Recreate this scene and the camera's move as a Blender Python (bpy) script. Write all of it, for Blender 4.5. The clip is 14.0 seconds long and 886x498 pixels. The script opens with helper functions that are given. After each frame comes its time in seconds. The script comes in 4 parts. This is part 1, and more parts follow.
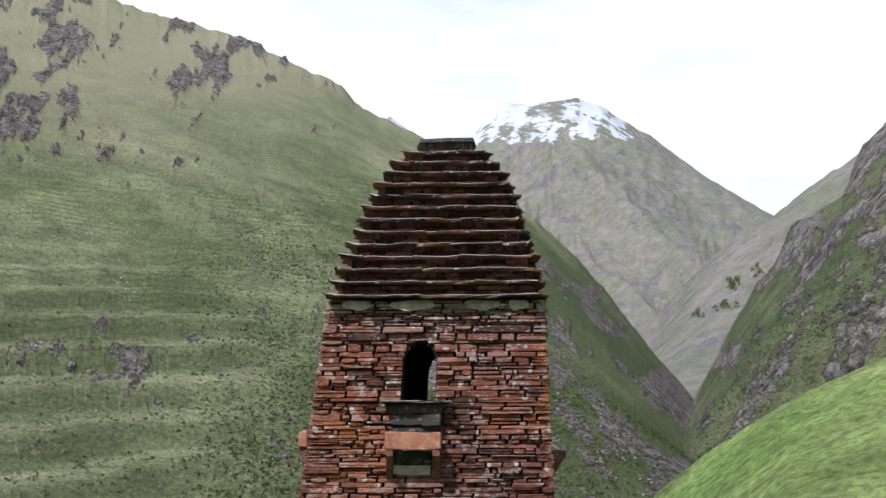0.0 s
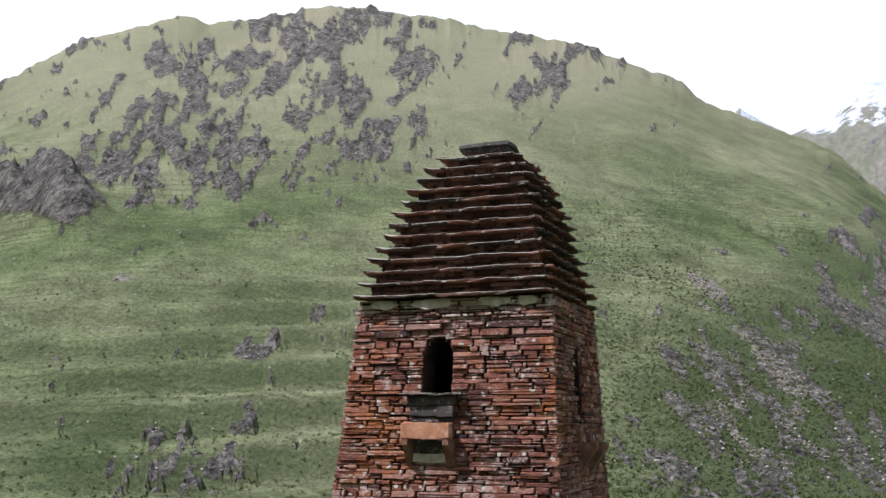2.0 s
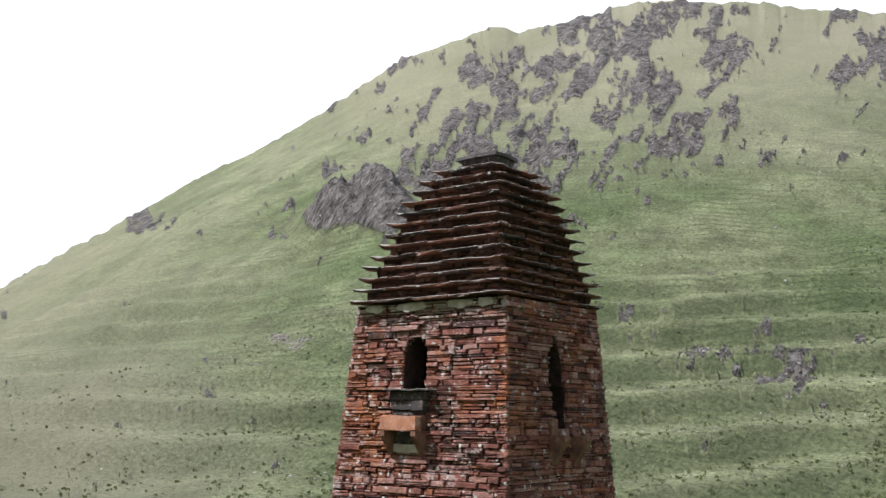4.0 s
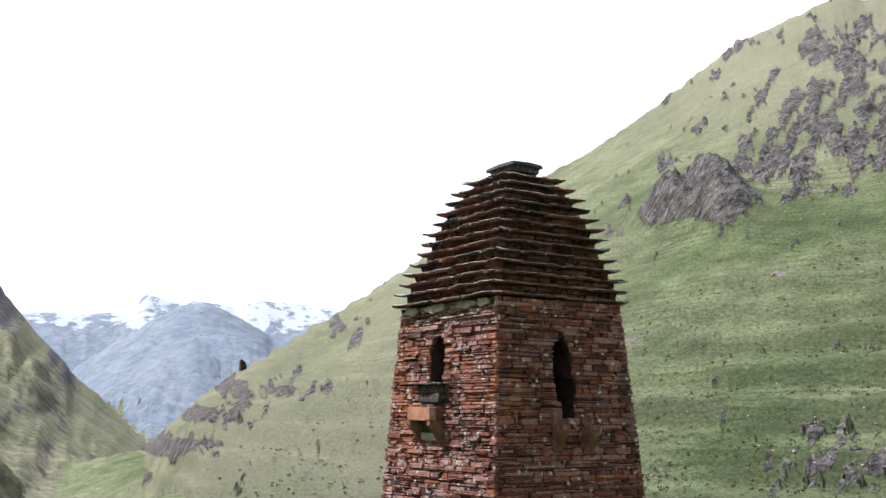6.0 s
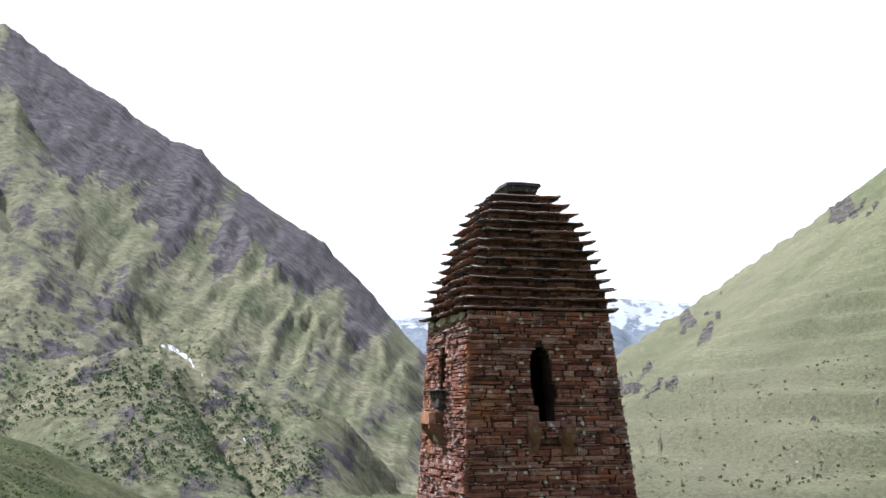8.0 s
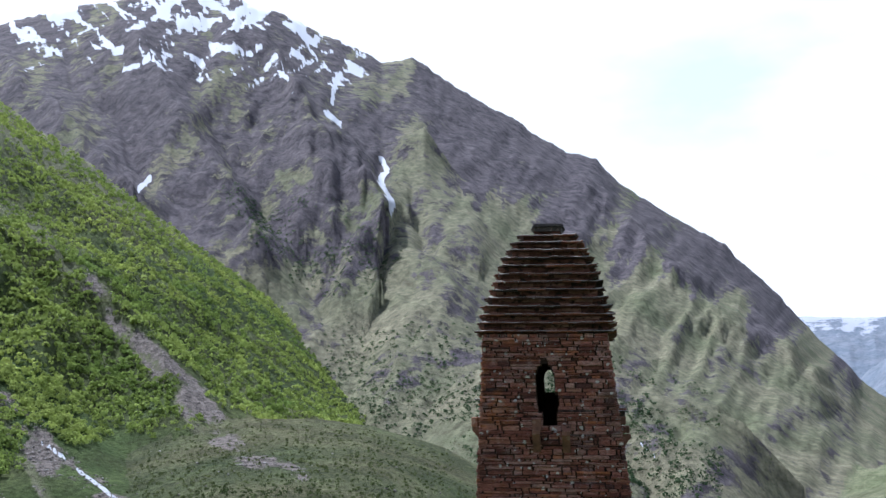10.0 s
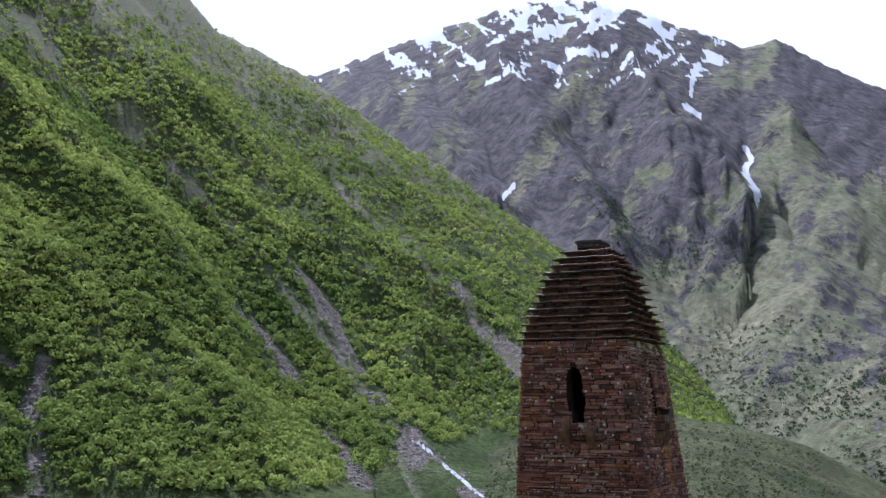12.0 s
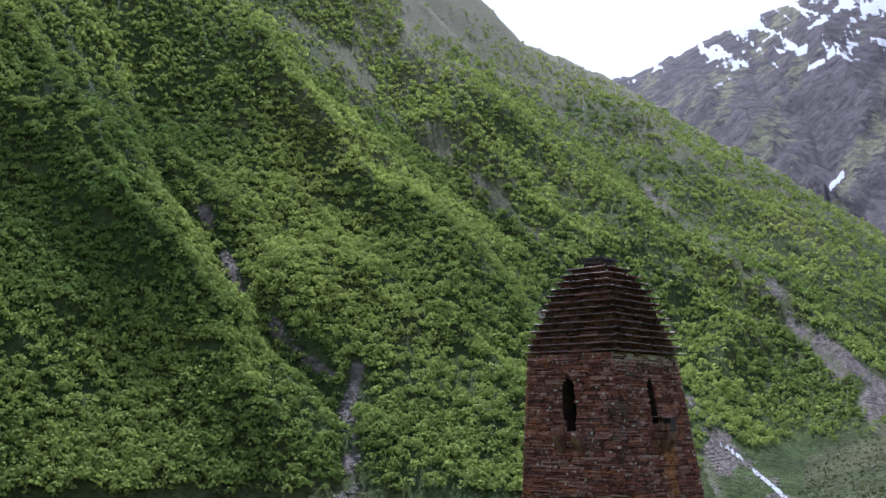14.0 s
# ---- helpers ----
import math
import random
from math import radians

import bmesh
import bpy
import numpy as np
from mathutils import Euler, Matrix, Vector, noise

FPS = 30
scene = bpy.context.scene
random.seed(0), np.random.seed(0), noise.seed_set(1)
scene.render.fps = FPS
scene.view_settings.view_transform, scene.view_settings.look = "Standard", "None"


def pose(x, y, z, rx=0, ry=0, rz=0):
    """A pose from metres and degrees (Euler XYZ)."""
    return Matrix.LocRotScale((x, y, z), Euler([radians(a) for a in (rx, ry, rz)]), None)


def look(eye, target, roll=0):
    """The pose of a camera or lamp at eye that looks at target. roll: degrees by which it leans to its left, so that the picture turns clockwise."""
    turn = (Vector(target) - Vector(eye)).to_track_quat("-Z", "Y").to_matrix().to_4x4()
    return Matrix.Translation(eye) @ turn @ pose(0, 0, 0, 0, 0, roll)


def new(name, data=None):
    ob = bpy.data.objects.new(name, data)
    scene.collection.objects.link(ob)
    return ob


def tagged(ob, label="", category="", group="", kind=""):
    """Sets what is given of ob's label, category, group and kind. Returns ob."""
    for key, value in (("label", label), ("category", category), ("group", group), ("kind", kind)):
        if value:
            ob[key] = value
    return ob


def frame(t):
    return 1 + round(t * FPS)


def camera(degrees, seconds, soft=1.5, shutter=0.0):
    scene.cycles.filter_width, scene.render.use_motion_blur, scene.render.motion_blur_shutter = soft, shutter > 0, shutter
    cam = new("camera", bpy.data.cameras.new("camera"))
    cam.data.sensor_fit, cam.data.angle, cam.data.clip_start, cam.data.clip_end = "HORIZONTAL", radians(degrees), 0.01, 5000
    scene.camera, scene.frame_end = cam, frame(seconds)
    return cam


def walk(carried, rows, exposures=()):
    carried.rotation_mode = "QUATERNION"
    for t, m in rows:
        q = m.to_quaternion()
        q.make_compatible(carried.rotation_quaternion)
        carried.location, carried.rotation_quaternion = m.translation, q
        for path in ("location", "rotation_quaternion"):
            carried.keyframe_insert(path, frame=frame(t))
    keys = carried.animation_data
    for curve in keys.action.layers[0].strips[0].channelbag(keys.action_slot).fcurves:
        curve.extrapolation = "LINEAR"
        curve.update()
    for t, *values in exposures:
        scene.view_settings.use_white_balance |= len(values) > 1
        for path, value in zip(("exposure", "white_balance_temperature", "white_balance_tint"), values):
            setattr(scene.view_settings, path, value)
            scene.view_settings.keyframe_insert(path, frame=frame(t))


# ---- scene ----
cam = camera(44.72, 14.0)
PATH = [
    (0, (0.491, -19.472, 12.965), (0.437, -17.498, 13.280), -0.13),
    (0.5, (1.897, -19.582, 12.914), (1.684, -17.619, 13.230), -0.08),
    (1, (3.341, -19.635, 12.868), (2.964, -17.696, 13.184), -0.09),
    (1.5, (4.774, -19.537, 12.835), (4.237, -17.637, 13.152), -0.10),
    (2, (6.235, -19.361, 12.772), (5.545, -17.512, 13.092), 0.01),
    (2.5, (7.732, -19.039, 12.732), (6.900, -17.249, 13.054), 0.12),
    (5, (15.576, -16.252, 12.639), (14.137, -14.898, 12.950), 0.51),
    (5.5, (17.038, -15.340, 12.610), (15.490, -14.112, 12.919), 0.35),
    (6, (18.394, -14.229, 12.593), (16.747, -13.136, 12.901), 0.26),
    (6.5, (19.690, -12.890, 12.578), (17.971, -11.915, 12.886), 0.18),
    (7, (21.089, -11.498, 12.660), (19.313, -10.628, 12.964), -0.00),
    (7.5, (22.388, -9.935, 12.720), (20.535, -9.240, 13.021), -0.16),
    (8, (23.609, -8.149, 12.740), (21.695, -7.649, 13.043), -0.23),
    (8.5, (24.843, -6.229, 12.725), (22.889, -5.929, 13.034), -0.09),
    (11, (31.255, 5.302, 12.729), (29.361, 4.740, 13.036), 0.36),
    (11.5, (31.282, 7.785, 12.762), (29.444, 7.058, 13.067), 0.36),
    (12, (31.117, 10.260, 12.759), (29.350, 9.375, 13.065), 0.27),
    (12.5, (30.698, 12.717, 12.749), (29.012, 11.685, 13.056), 0.31),
    (13, (30.032, 15.160, 12.847), (28.439, 13.991, 13.153), 0.33),
    (13.5, (29.091, 17.570, 12.955), (27.589, 16.285, 13.263), 0.39),
    (14, (28.091, 19.926, 12.974), (26.670, 18.553, 13.283), 0.28),
]
walk(cam, [(t, look(eye, target, roll)) for t, eye, target, roll in PATH], [(0, 0.44, 6000, 10), (2.5, 0.58, 6000, 10), (5, 0.78, 6050, 10), (7, 0.88, 6050, 10), (8.5, 0.84, 5800, 10), (11, 0.40, 5350, 15), (14, 0.55, 5350, 18)])

# ---- world, sun ----
SUN_AZ, SUN_EL = 143.0, 56.0   # degrees to the left of +y, and above the horizon
world = bpy.data.worlds.new("world")
scene.world = world
world.use_nodes = True
wn, wl = world.node_tree.nodes, world.node_tree.links
wn.clear()
w_out, w_bg = wn.new("ShaderNodeOutputWorld"), wn.new("ShaderNodeBackground")
w_sky = wn.new("ShaderNodeTexSky")
w_sky.sky_type, w_sky.sun_disc = "NISHITA", False
w_sky.sun_elevation, w_sky.sun_rotation = radians(SUN_EL), radians(-SUN_AZ)
w_co, w_map, w_noise = wn.new("ShaderNodeTexCoord"), wn.new("ShaderNodeMapping"), wn.new("ShaderNodeTexNoise")
w_map.inputs["Scale"].default_value = (1.3, 1.3, 3.2)
w_noise.inputs["Scale"].default_value, w_noise.inputs["Detail"].default_value = 2.1, 6.0
w_ramp = wn.new("ShaderNodeValToRGB")
w_ramp.color_ramp.elements[0].position, w_ramp.color_ramp.elements[1].position = 0.34, 0.49
w_ramp.color_ramp.elements[0].color = (0.62, 0.62, 0.62, 1)
w_gain, w_mix = wn.new("ShaderNodeMix"), wn.new("ShaderNodeMix")
w_gain.data_type = w_mix.data_type = "RGBA"
w_gain.blend_type, w_gain.inputs[0].default_value = "MULTIPLY", 1.0
w_gain.inputs[7].default_value = (0.15, 0.14, 0.13, 1)
w_mix.inputs[7].default_value = (1.0, 1.0, 0.985, 1)
wl.new(w_co.outputs["Generated"], w_map.inputs["Vector"])
wl.new(w_map.outputs["Vector"], w_noise.inputs["Vector"])
wl.new(w_noise.outputs["Fac"], w_ramp.inputs["Fac"])
wl.new(w_sky.outputs["Color"], w_gain.inputs[6])
w_sep, w_cover, w_thin = wn.new("ShaderNodeSeparateXYZ"), wn.new("ShaderNodeMapRange"), wn.new("ShaderNodeMath")
w_cover.inputs["From Min"].default_value, w_cover.inputs["From Max"].default_value = 0.44, 0.66
w_cover.inputs["To Min"].default_value, w_cover.inputs["To Max"].default_value = 1.0, 0.08
w_thin.operation = "MULTIPLY"
wl.new(w_co.outputs["Generated"], w_sep.inputs[0])
wl.new(w_sep.outputs["Z"], w_cover.inputs["Value"])
wl.new(w_ramp.outputs["Color"], w_thin.inputs[0])
wl.new(w_cover.outputs[0], w_thin.inputs[1])
wl.new(w_thin.outputs[0], w_mix.inputs[0])
wl.new(w_gain.outputs[2], w_mix.inputs[6])
wl.new(w_mix.outputs[2], w_bg.inputs["Color"])
w_bg.inputs["Strength"].default_value = 0.86
wl.new(w_bg.outputs["Background"], w_out.inputs["Surface"])

sun = new("sun", bpy.data.lights.new("sun", "SUN"))
sun.data.energy, sun.data.angle, sun.data.color = 5.0, radians(0.6), (1.0, 0.965, 0.92)
sa, se = radians(SUN_AZ), radians(SUN_EL)
sun.matrix_world = look((-math.sin(sa) * math.cos(se) * 50, math.cos(sa) * math.cos(se) * 50, 60 + math.sin(se) * 50), (0, 0, 60))


# ---- materials ----
class Mat:
    """A node material with a principled shader; helpers return sockets."""

    def __init__(self, name, rough=0.9, spec=0.2):
        self.m = bpy.data.materials.new(name)
        self.m.use_nodes = True
        self.n, self.l = self.m.node_tree.nodes, self.m.node_tree.links
        self.p = self.n["Principled BSDF"]
        self.p.inputs["Roughness"].default_value = rough
        self.p.inputs["Specular IOR Level"].default_value = spec
        self.co = self.n.new("ShaderNodeTexCoord")

    def where(self, scale=(1, 1, 1), space="Object"):
        g = self.n.new("ShaderNodeNewGeometry")
        m = self.n.new("ShaderNodeMapping")
        m.inputs["Scale"].default_value = scale
        self.l.new(g.outputs["Position"] if space == "World" else self.co.outputs["Object"], m.inputs["Vector"])
        return m.outputs["Vector"]

    def dip(self, scale, az=25.0, lean=-35.0):
        """Coordinates along the tilted rock strata."""
        v = self.where(space="World")
        for turn, size in (((0, 0, radians(-az)), (1, 1, 1)), ((0, radians(lean), 0), (1, 1, 1)), ((0, 0, 0), scale)):
            m = self.n.new("ShaderNodeMapping")
            m.inputs["Rotation"].default_value, m.inputs["Scale"].default_value = turn, size
            self.l.new(v, m.inputs["Vector"])
            v = m.outputs["Vector"]
        return v

    def noise(self, scale, detail=5, rough=0.55, vec=None, dist=0.0):
        t = self.n.new("ShaderNodeTexNoise")
        t.inputs["Scale"].default_value, t.inputs["Detail"].default_value = scale, detail
        t.inputs["Roughness"].default_value, t.inputs["Distortion"].default_value = rough, dist
        self.l.new(vec or self.where(space="World"), t.inputs["Vector"])
        return t.outputs["Fac"]

    def voronoi(self, scale, vec=None, feature="F1"):
        t = self.n.new("ShaderNodeTexVoronoi")
        t.feature = feature
        t.inputs["Scale"].default_value = scale
        self.l.new(vec or self.where(space="World"), t.inputs["Vector"])
        return t.outputs["Distance"]

    def ramp(self, fac, *stops):
        r = self.n.new("ShaderNodeValToRGB")
        e = r.color_ramp.elements
        while len(e) < len(stops):
            e.new(0.5)
        for k, (pos, col) in enumerate(stops):
            e[k].position = pos
            e[k].color = (*col, 1) if isinstance(col, tuple) else (col, col, col, 1)
        self.l.new(fac, r.inputs["Fac"])
        return r.outputs["Color"]

    def mix(self, fac, a, b, mode="MIX"):
        x = self.n.new("ShaderNodeMix")
        x.data_type, x.blend_type = "RGBA", mode
        for sock, v in ((x.inputs[0], fac), (x.inputs[6], a), (x.inputs[7], b)):
            if isinstance(v, (int, float)):
                sock.default_value = v
            elif isinstance(v, tuple):
                sock.default_value = (*v, 1)
            else:
                self.l.new(v, sock)
        return x.outputs[2]

    def math(self, op, a, b=0.0):
        x = self.n.new("ShaderNodeMath")
        x.operation = op
        for sock, v in ((x.inputs[0], a), (x.inputs[1], b)):
            if isinstance(v, (int, float)):
                sock.default_value = v
            else:
                self.l.new(v, sock)
        return x.outputs[0]

    def attr(self, name):
        a = self.n.new("ShaderNodeAttribute")
        a.attribute_name = name
        return a.outputs["Fac"]

    def bump(self, height, strength=0.5, dist=0.02):
        b = self.n.new("ShaderNodeBump")
        b.inputs["Strength"].default_value, b.inputs["Distance"].default_value = strength, dist
        self.l.new(height, b.inputs["Height"])
        self.l.new(b.outputs["Normal"], self.p.inputs["Normal"])

    def color(self, c):
        if isinstance(c, tuple):
            self.p.inputs["Base Color"].default_value = (*c, 1)
        else:
            self.l.new(c, self.p.inputs["Base Color"])
        return self


def stone_material(name, island, ramp, crust=0.55, spots=0.16, stain=1.0):
    """Split slate: a tone for each piece, layered grain, pale crust and lichen spots, rusty stains."""
    m = Mat(name, 0.9, 0.2)
    if island:
        rnd = m.n.new("ShaderNodeNewGeometry").outputs["Random Per Island"]
    else:
        rnd = m.n.new("ShaderNodeObjectInfo").outputs["Random"]
    tone = m.ramp(rnd, *ramp)
    grain = m.noise(7.0, 8, 0.7, m.where((1, 1, 6), "World"))
    c = m.mix(0.9, tone, m.ramp(grain, (0.30, 0.16), (0.70, 1.55)), "MULTIPLY")
    rust = m.noise(0.75, 4, 0.55)
    c = m.mix(m.ramp(rust, (0.56, 0.0), (0.70, 0.65 * stain)), c, m.mix(0.8, (0.42, 0.15, 0.045), m.ramp(grain, (0.28, 0.5), (0.72, 1.4)), "MULTIPLY"))
    # the rust-stained quoins by the sunny corner
    far_x, far_y = m.n.new("ShaderNodeVectorMath"), m.n.new("ShaderNodeVectorMath")
    far_x.operation, far_y.operation = "DISTANCE", "MULTIPLY"
    far_y.inputs[1].default_value = (1.0, 1.0, 0.25)
    m.l.new(m.where(space="World"), far_y.inputs[0])
    m.l.new(far_y.outputs[0], far_x.inputs[0])
    far_x.inputs[1].default_value = (1.70, -1.91, 13.4 * 0.25)
    quoin = m.math("ADD", m.math("MULTIPLY", far_x.outputs["Value"], -1.0), m.math("MULTIPLY", m.noise(3.0, 5, 0.65), 1.12))
    c = m.mix(m.ramp(quoin, (0.36, 0.0), (0.54, 0.7 * stain)), c, m.mix(0.8, (0.44, 0.155, 0.05), m.ramp(grain, (0.28, 0.4), (0.72, 1.5)), "MULTIPLY"))
    run = m.n.new("ShaderNodeVectorMath")
    run.operation = "DISTANCE"
    m.l.new(far_y.outputs[0], run.inputs[0])
    run.inputs[1].default_value = (-0.75, 1.66, 11.7 * 0.25)
    drip = m.math("ADD", m.math("MULTIPLY", run.outputs["Value"], -1.0), m.math("MULTIPLY", m.noise(3.5, 5, 0.65), 1.3))
    c = m.mix(m.ramp(drip, (0.22, 0.0), (0.42, 0.75 * stain)), c, m.mix(0.8, (0.46, 0.20, 0.07), m.ramp(grain, (0.28, 0.4), (0.72, 1.5)), "MULTIPLY"))
    soot = m.noise(0.9, 5, 0.6, m.where((1, 1, 0.6), "World"))
    c = m.mix(m.ramp(soot, (0.58, 0.0), (0.72, 0.55)), c, (0.045, 0.036, 0.036))
    # lime washed down from the eaves of the two gable sides
    zed, way = m.n.new("ShaderNodeSeparateXYZ"), m.n.new("ShaderNodeSeparateXYZ")
    m.l.new(m.where(space="World"), zed.inputs[0])
    m.l.new(m.n.new("ShaderNodeNewGeometry").outputs["True Normal"], way.inputs[0])
    pale = m.math("ADD", m.noise(2.6, 4, 0.6), m.math("MULTIPLY", m.noise(16.0, 6, 0.75, m.where((1, 1, 2.5), "World")), 0.8))
    c = m.mix(m.math("MULTIPLY", m.ramp(pale, (crust + 0.41, 0.0), (crust + 0.55, 0.75)), m.ramp(m.math("MULTIPLY", way.outputs["Y"], -1.0), (0.3, 0.35), (0.8, 1.0))), c, (0.44, 0.340, 0.315))
    lime = m.math("ADD", m.math("MULTIPLY", m.math("SUBTRACT", zed.outputs["Z"], 14.55), 0.55), m.noise(5.0, 6, 0.7, m.where((1, 1, 2.2), "World")))
    gable = m.math("MULTIPLY", m.ramp(m.math("ABSOLUTE", way.outputs["Y"]), (0.5, 0.0), (0.7, 1.0)), m.math("LESS_THAN", zed.outputs["Z"], 14.98))
    c = m.mix(m.math("MULTIPLY", gable, m.ramp(lime, (0.50, 0.0), (0.62, 0.75 * stain))), c, (0.46, 0.405, 0.35))
    warp = m.n.new("ShaderNodeVectorMath")
    warp.operation = "MULTIPLY_ADD"
    tex = m.n.new("ShaderNodeTexNoise")
    tex.inputs["Scale"].default_value, tex.inputs["Detail"].default_value = 9.0, 4.0
    at = m.where(space="World")
    m.l.new(at, tex.inputs["Vector"])
    m.l.new(tex.outputs["Color"], warp.inputs[0])
    warp.inputs[1].default_value = (0.14, 0.14, 0.14)
    m.l.new(at, warp.inputs[2])
    dots = m.voronoi(4.4, warp.outputs[0])
    c = m.mix(m.ramp(dots, (spots, 0.8), (spots + 0.06, 0.0)), c, m.mix(m.noise(40.0, 4), (0.42, 0.41, 0.37), (0.72, 0.70, 0.65)))
    m.color(c)
    m.bump(m.noise(16.0, 9, 0.78, m.where((1, 1, 4.5), "World")), 1.0, 0.05)
    return m, c


WALL_TONES = ((0.0, (0.050, 0.032, 0.032)), (0.12, (0.140, 0.054, 0.042)), (0.42, (0.230, 0.086, 0.064)),
              (0.68, (0.300, 0.128, 0.097)), (0.88, (0.355, 0.205, 0.172)), (1.0, (0.340, 0.120, 0.058)))
SLATE_TONES = ((0.0, (0.045, 0.034, 0.032)), (0.5, (0.110, 0.048, 0.038)), (1.0, (0.230, 0.085, 0.050)))
M_STONE = stone_material("wall_stone", False, WALL_TONES, 0.57, 0.155)[0].m
M_STONES = stone_material("wall_stone_mass", True, WALL_TONES, 0.57, 0.155)[0].m
# roof slates: dark red split edges, pale lichen crust on what faces up
mm, col = stone_material("roof_slate", False, SLATE_TONES, 0.66, 0.10, 0.1)
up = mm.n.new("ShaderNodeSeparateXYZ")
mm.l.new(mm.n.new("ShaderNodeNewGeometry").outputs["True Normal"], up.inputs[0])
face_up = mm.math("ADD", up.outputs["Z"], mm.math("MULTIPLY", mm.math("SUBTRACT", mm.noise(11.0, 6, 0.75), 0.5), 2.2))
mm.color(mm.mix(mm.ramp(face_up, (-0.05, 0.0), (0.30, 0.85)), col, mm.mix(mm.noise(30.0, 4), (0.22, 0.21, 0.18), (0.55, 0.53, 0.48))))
M_SLATE = mm.m
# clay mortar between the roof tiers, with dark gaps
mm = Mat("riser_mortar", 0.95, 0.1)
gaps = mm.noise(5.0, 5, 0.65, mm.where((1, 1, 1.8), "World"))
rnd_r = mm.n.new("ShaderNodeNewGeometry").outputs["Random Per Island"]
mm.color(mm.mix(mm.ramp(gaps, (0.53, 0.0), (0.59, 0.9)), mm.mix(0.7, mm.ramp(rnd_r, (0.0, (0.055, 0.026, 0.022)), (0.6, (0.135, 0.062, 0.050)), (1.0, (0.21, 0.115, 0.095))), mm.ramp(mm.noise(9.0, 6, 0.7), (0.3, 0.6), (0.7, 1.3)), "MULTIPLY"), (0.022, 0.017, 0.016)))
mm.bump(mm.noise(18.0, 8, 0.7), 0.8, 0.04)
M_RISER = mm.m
mm = Mat("black_slate", 0.75, 0.3)
mm.color(mm.mix(mm.ramp(mm.noise(8.0, 6, 0.7), (0.56, 0.0), (0.64, 0.7)), mm.ramp(mm.noise(3.0, 6), (0.3, (0.016, 0.014, 0.014)), (0.7, (0.060, 0.050, 0.048))), (0.26, 0.20, 0.17)))
mm.bump(mm.noise(16.0, 8, 0.7), 0.8, 0.03)
M_BLACK = mm.m
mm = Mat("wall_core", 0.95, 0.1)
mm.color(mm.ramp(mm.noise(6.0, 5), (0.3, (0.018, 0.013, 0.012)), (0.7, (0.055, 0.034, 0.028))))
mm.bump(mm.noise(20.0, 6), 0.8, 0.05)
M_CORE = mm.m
mm = Mat("orange_slab", 0.8, 0.25)
mm.color(mm.mix(mm.ramp(mm.noise(7.0, 6, 0.7), (0.5, 0.0), (0.7, 0.8)), mm.ramp(mm.noise(3.0, 6), (0.3, (0.20, 0.075, 0.040)), (0.7, (0.40, 0.19, 0.11))), (0.42, 0.33, 0.28)))
mm.bump(mm.noise(14.0, 8, 0.7), 0.6, 0.03)
M_ORANGE = mm.m
mm = Mat("corbel_slab", 0.85, 0.2)
mm.color(mm.ramp(mm.noise(4.0, 7, 0.7), (0.3, (0.06, 0.035, 0.028)), (0.55, (0.15, 0.075, 0.05)), (0.75, (0.26, 0.20, 0.15))))
mm.bump(mm.noise(14.0, 8, 0.7), 0.6, 0.03)
M_CORBEL = mm.m
mm = Mat("lime_plaster", 0.95, 0.1)
mm.color(mm.mix(mm.ramp(mm.noise(9.0, 6, 0.7), (0.45, 0.0), (0.7, 0.7)), mm.ramp(mm.noise(2.0, 5), (0.3, (0.30, 0.27, 0.20)), (0.7, (0.46, 0.42, 0.35))), (0.16, 0.12, 0.09)))
mm.bump(mm.noise(30.0, 6), 0.5, 0.02)
M_PLASTER = mm.m


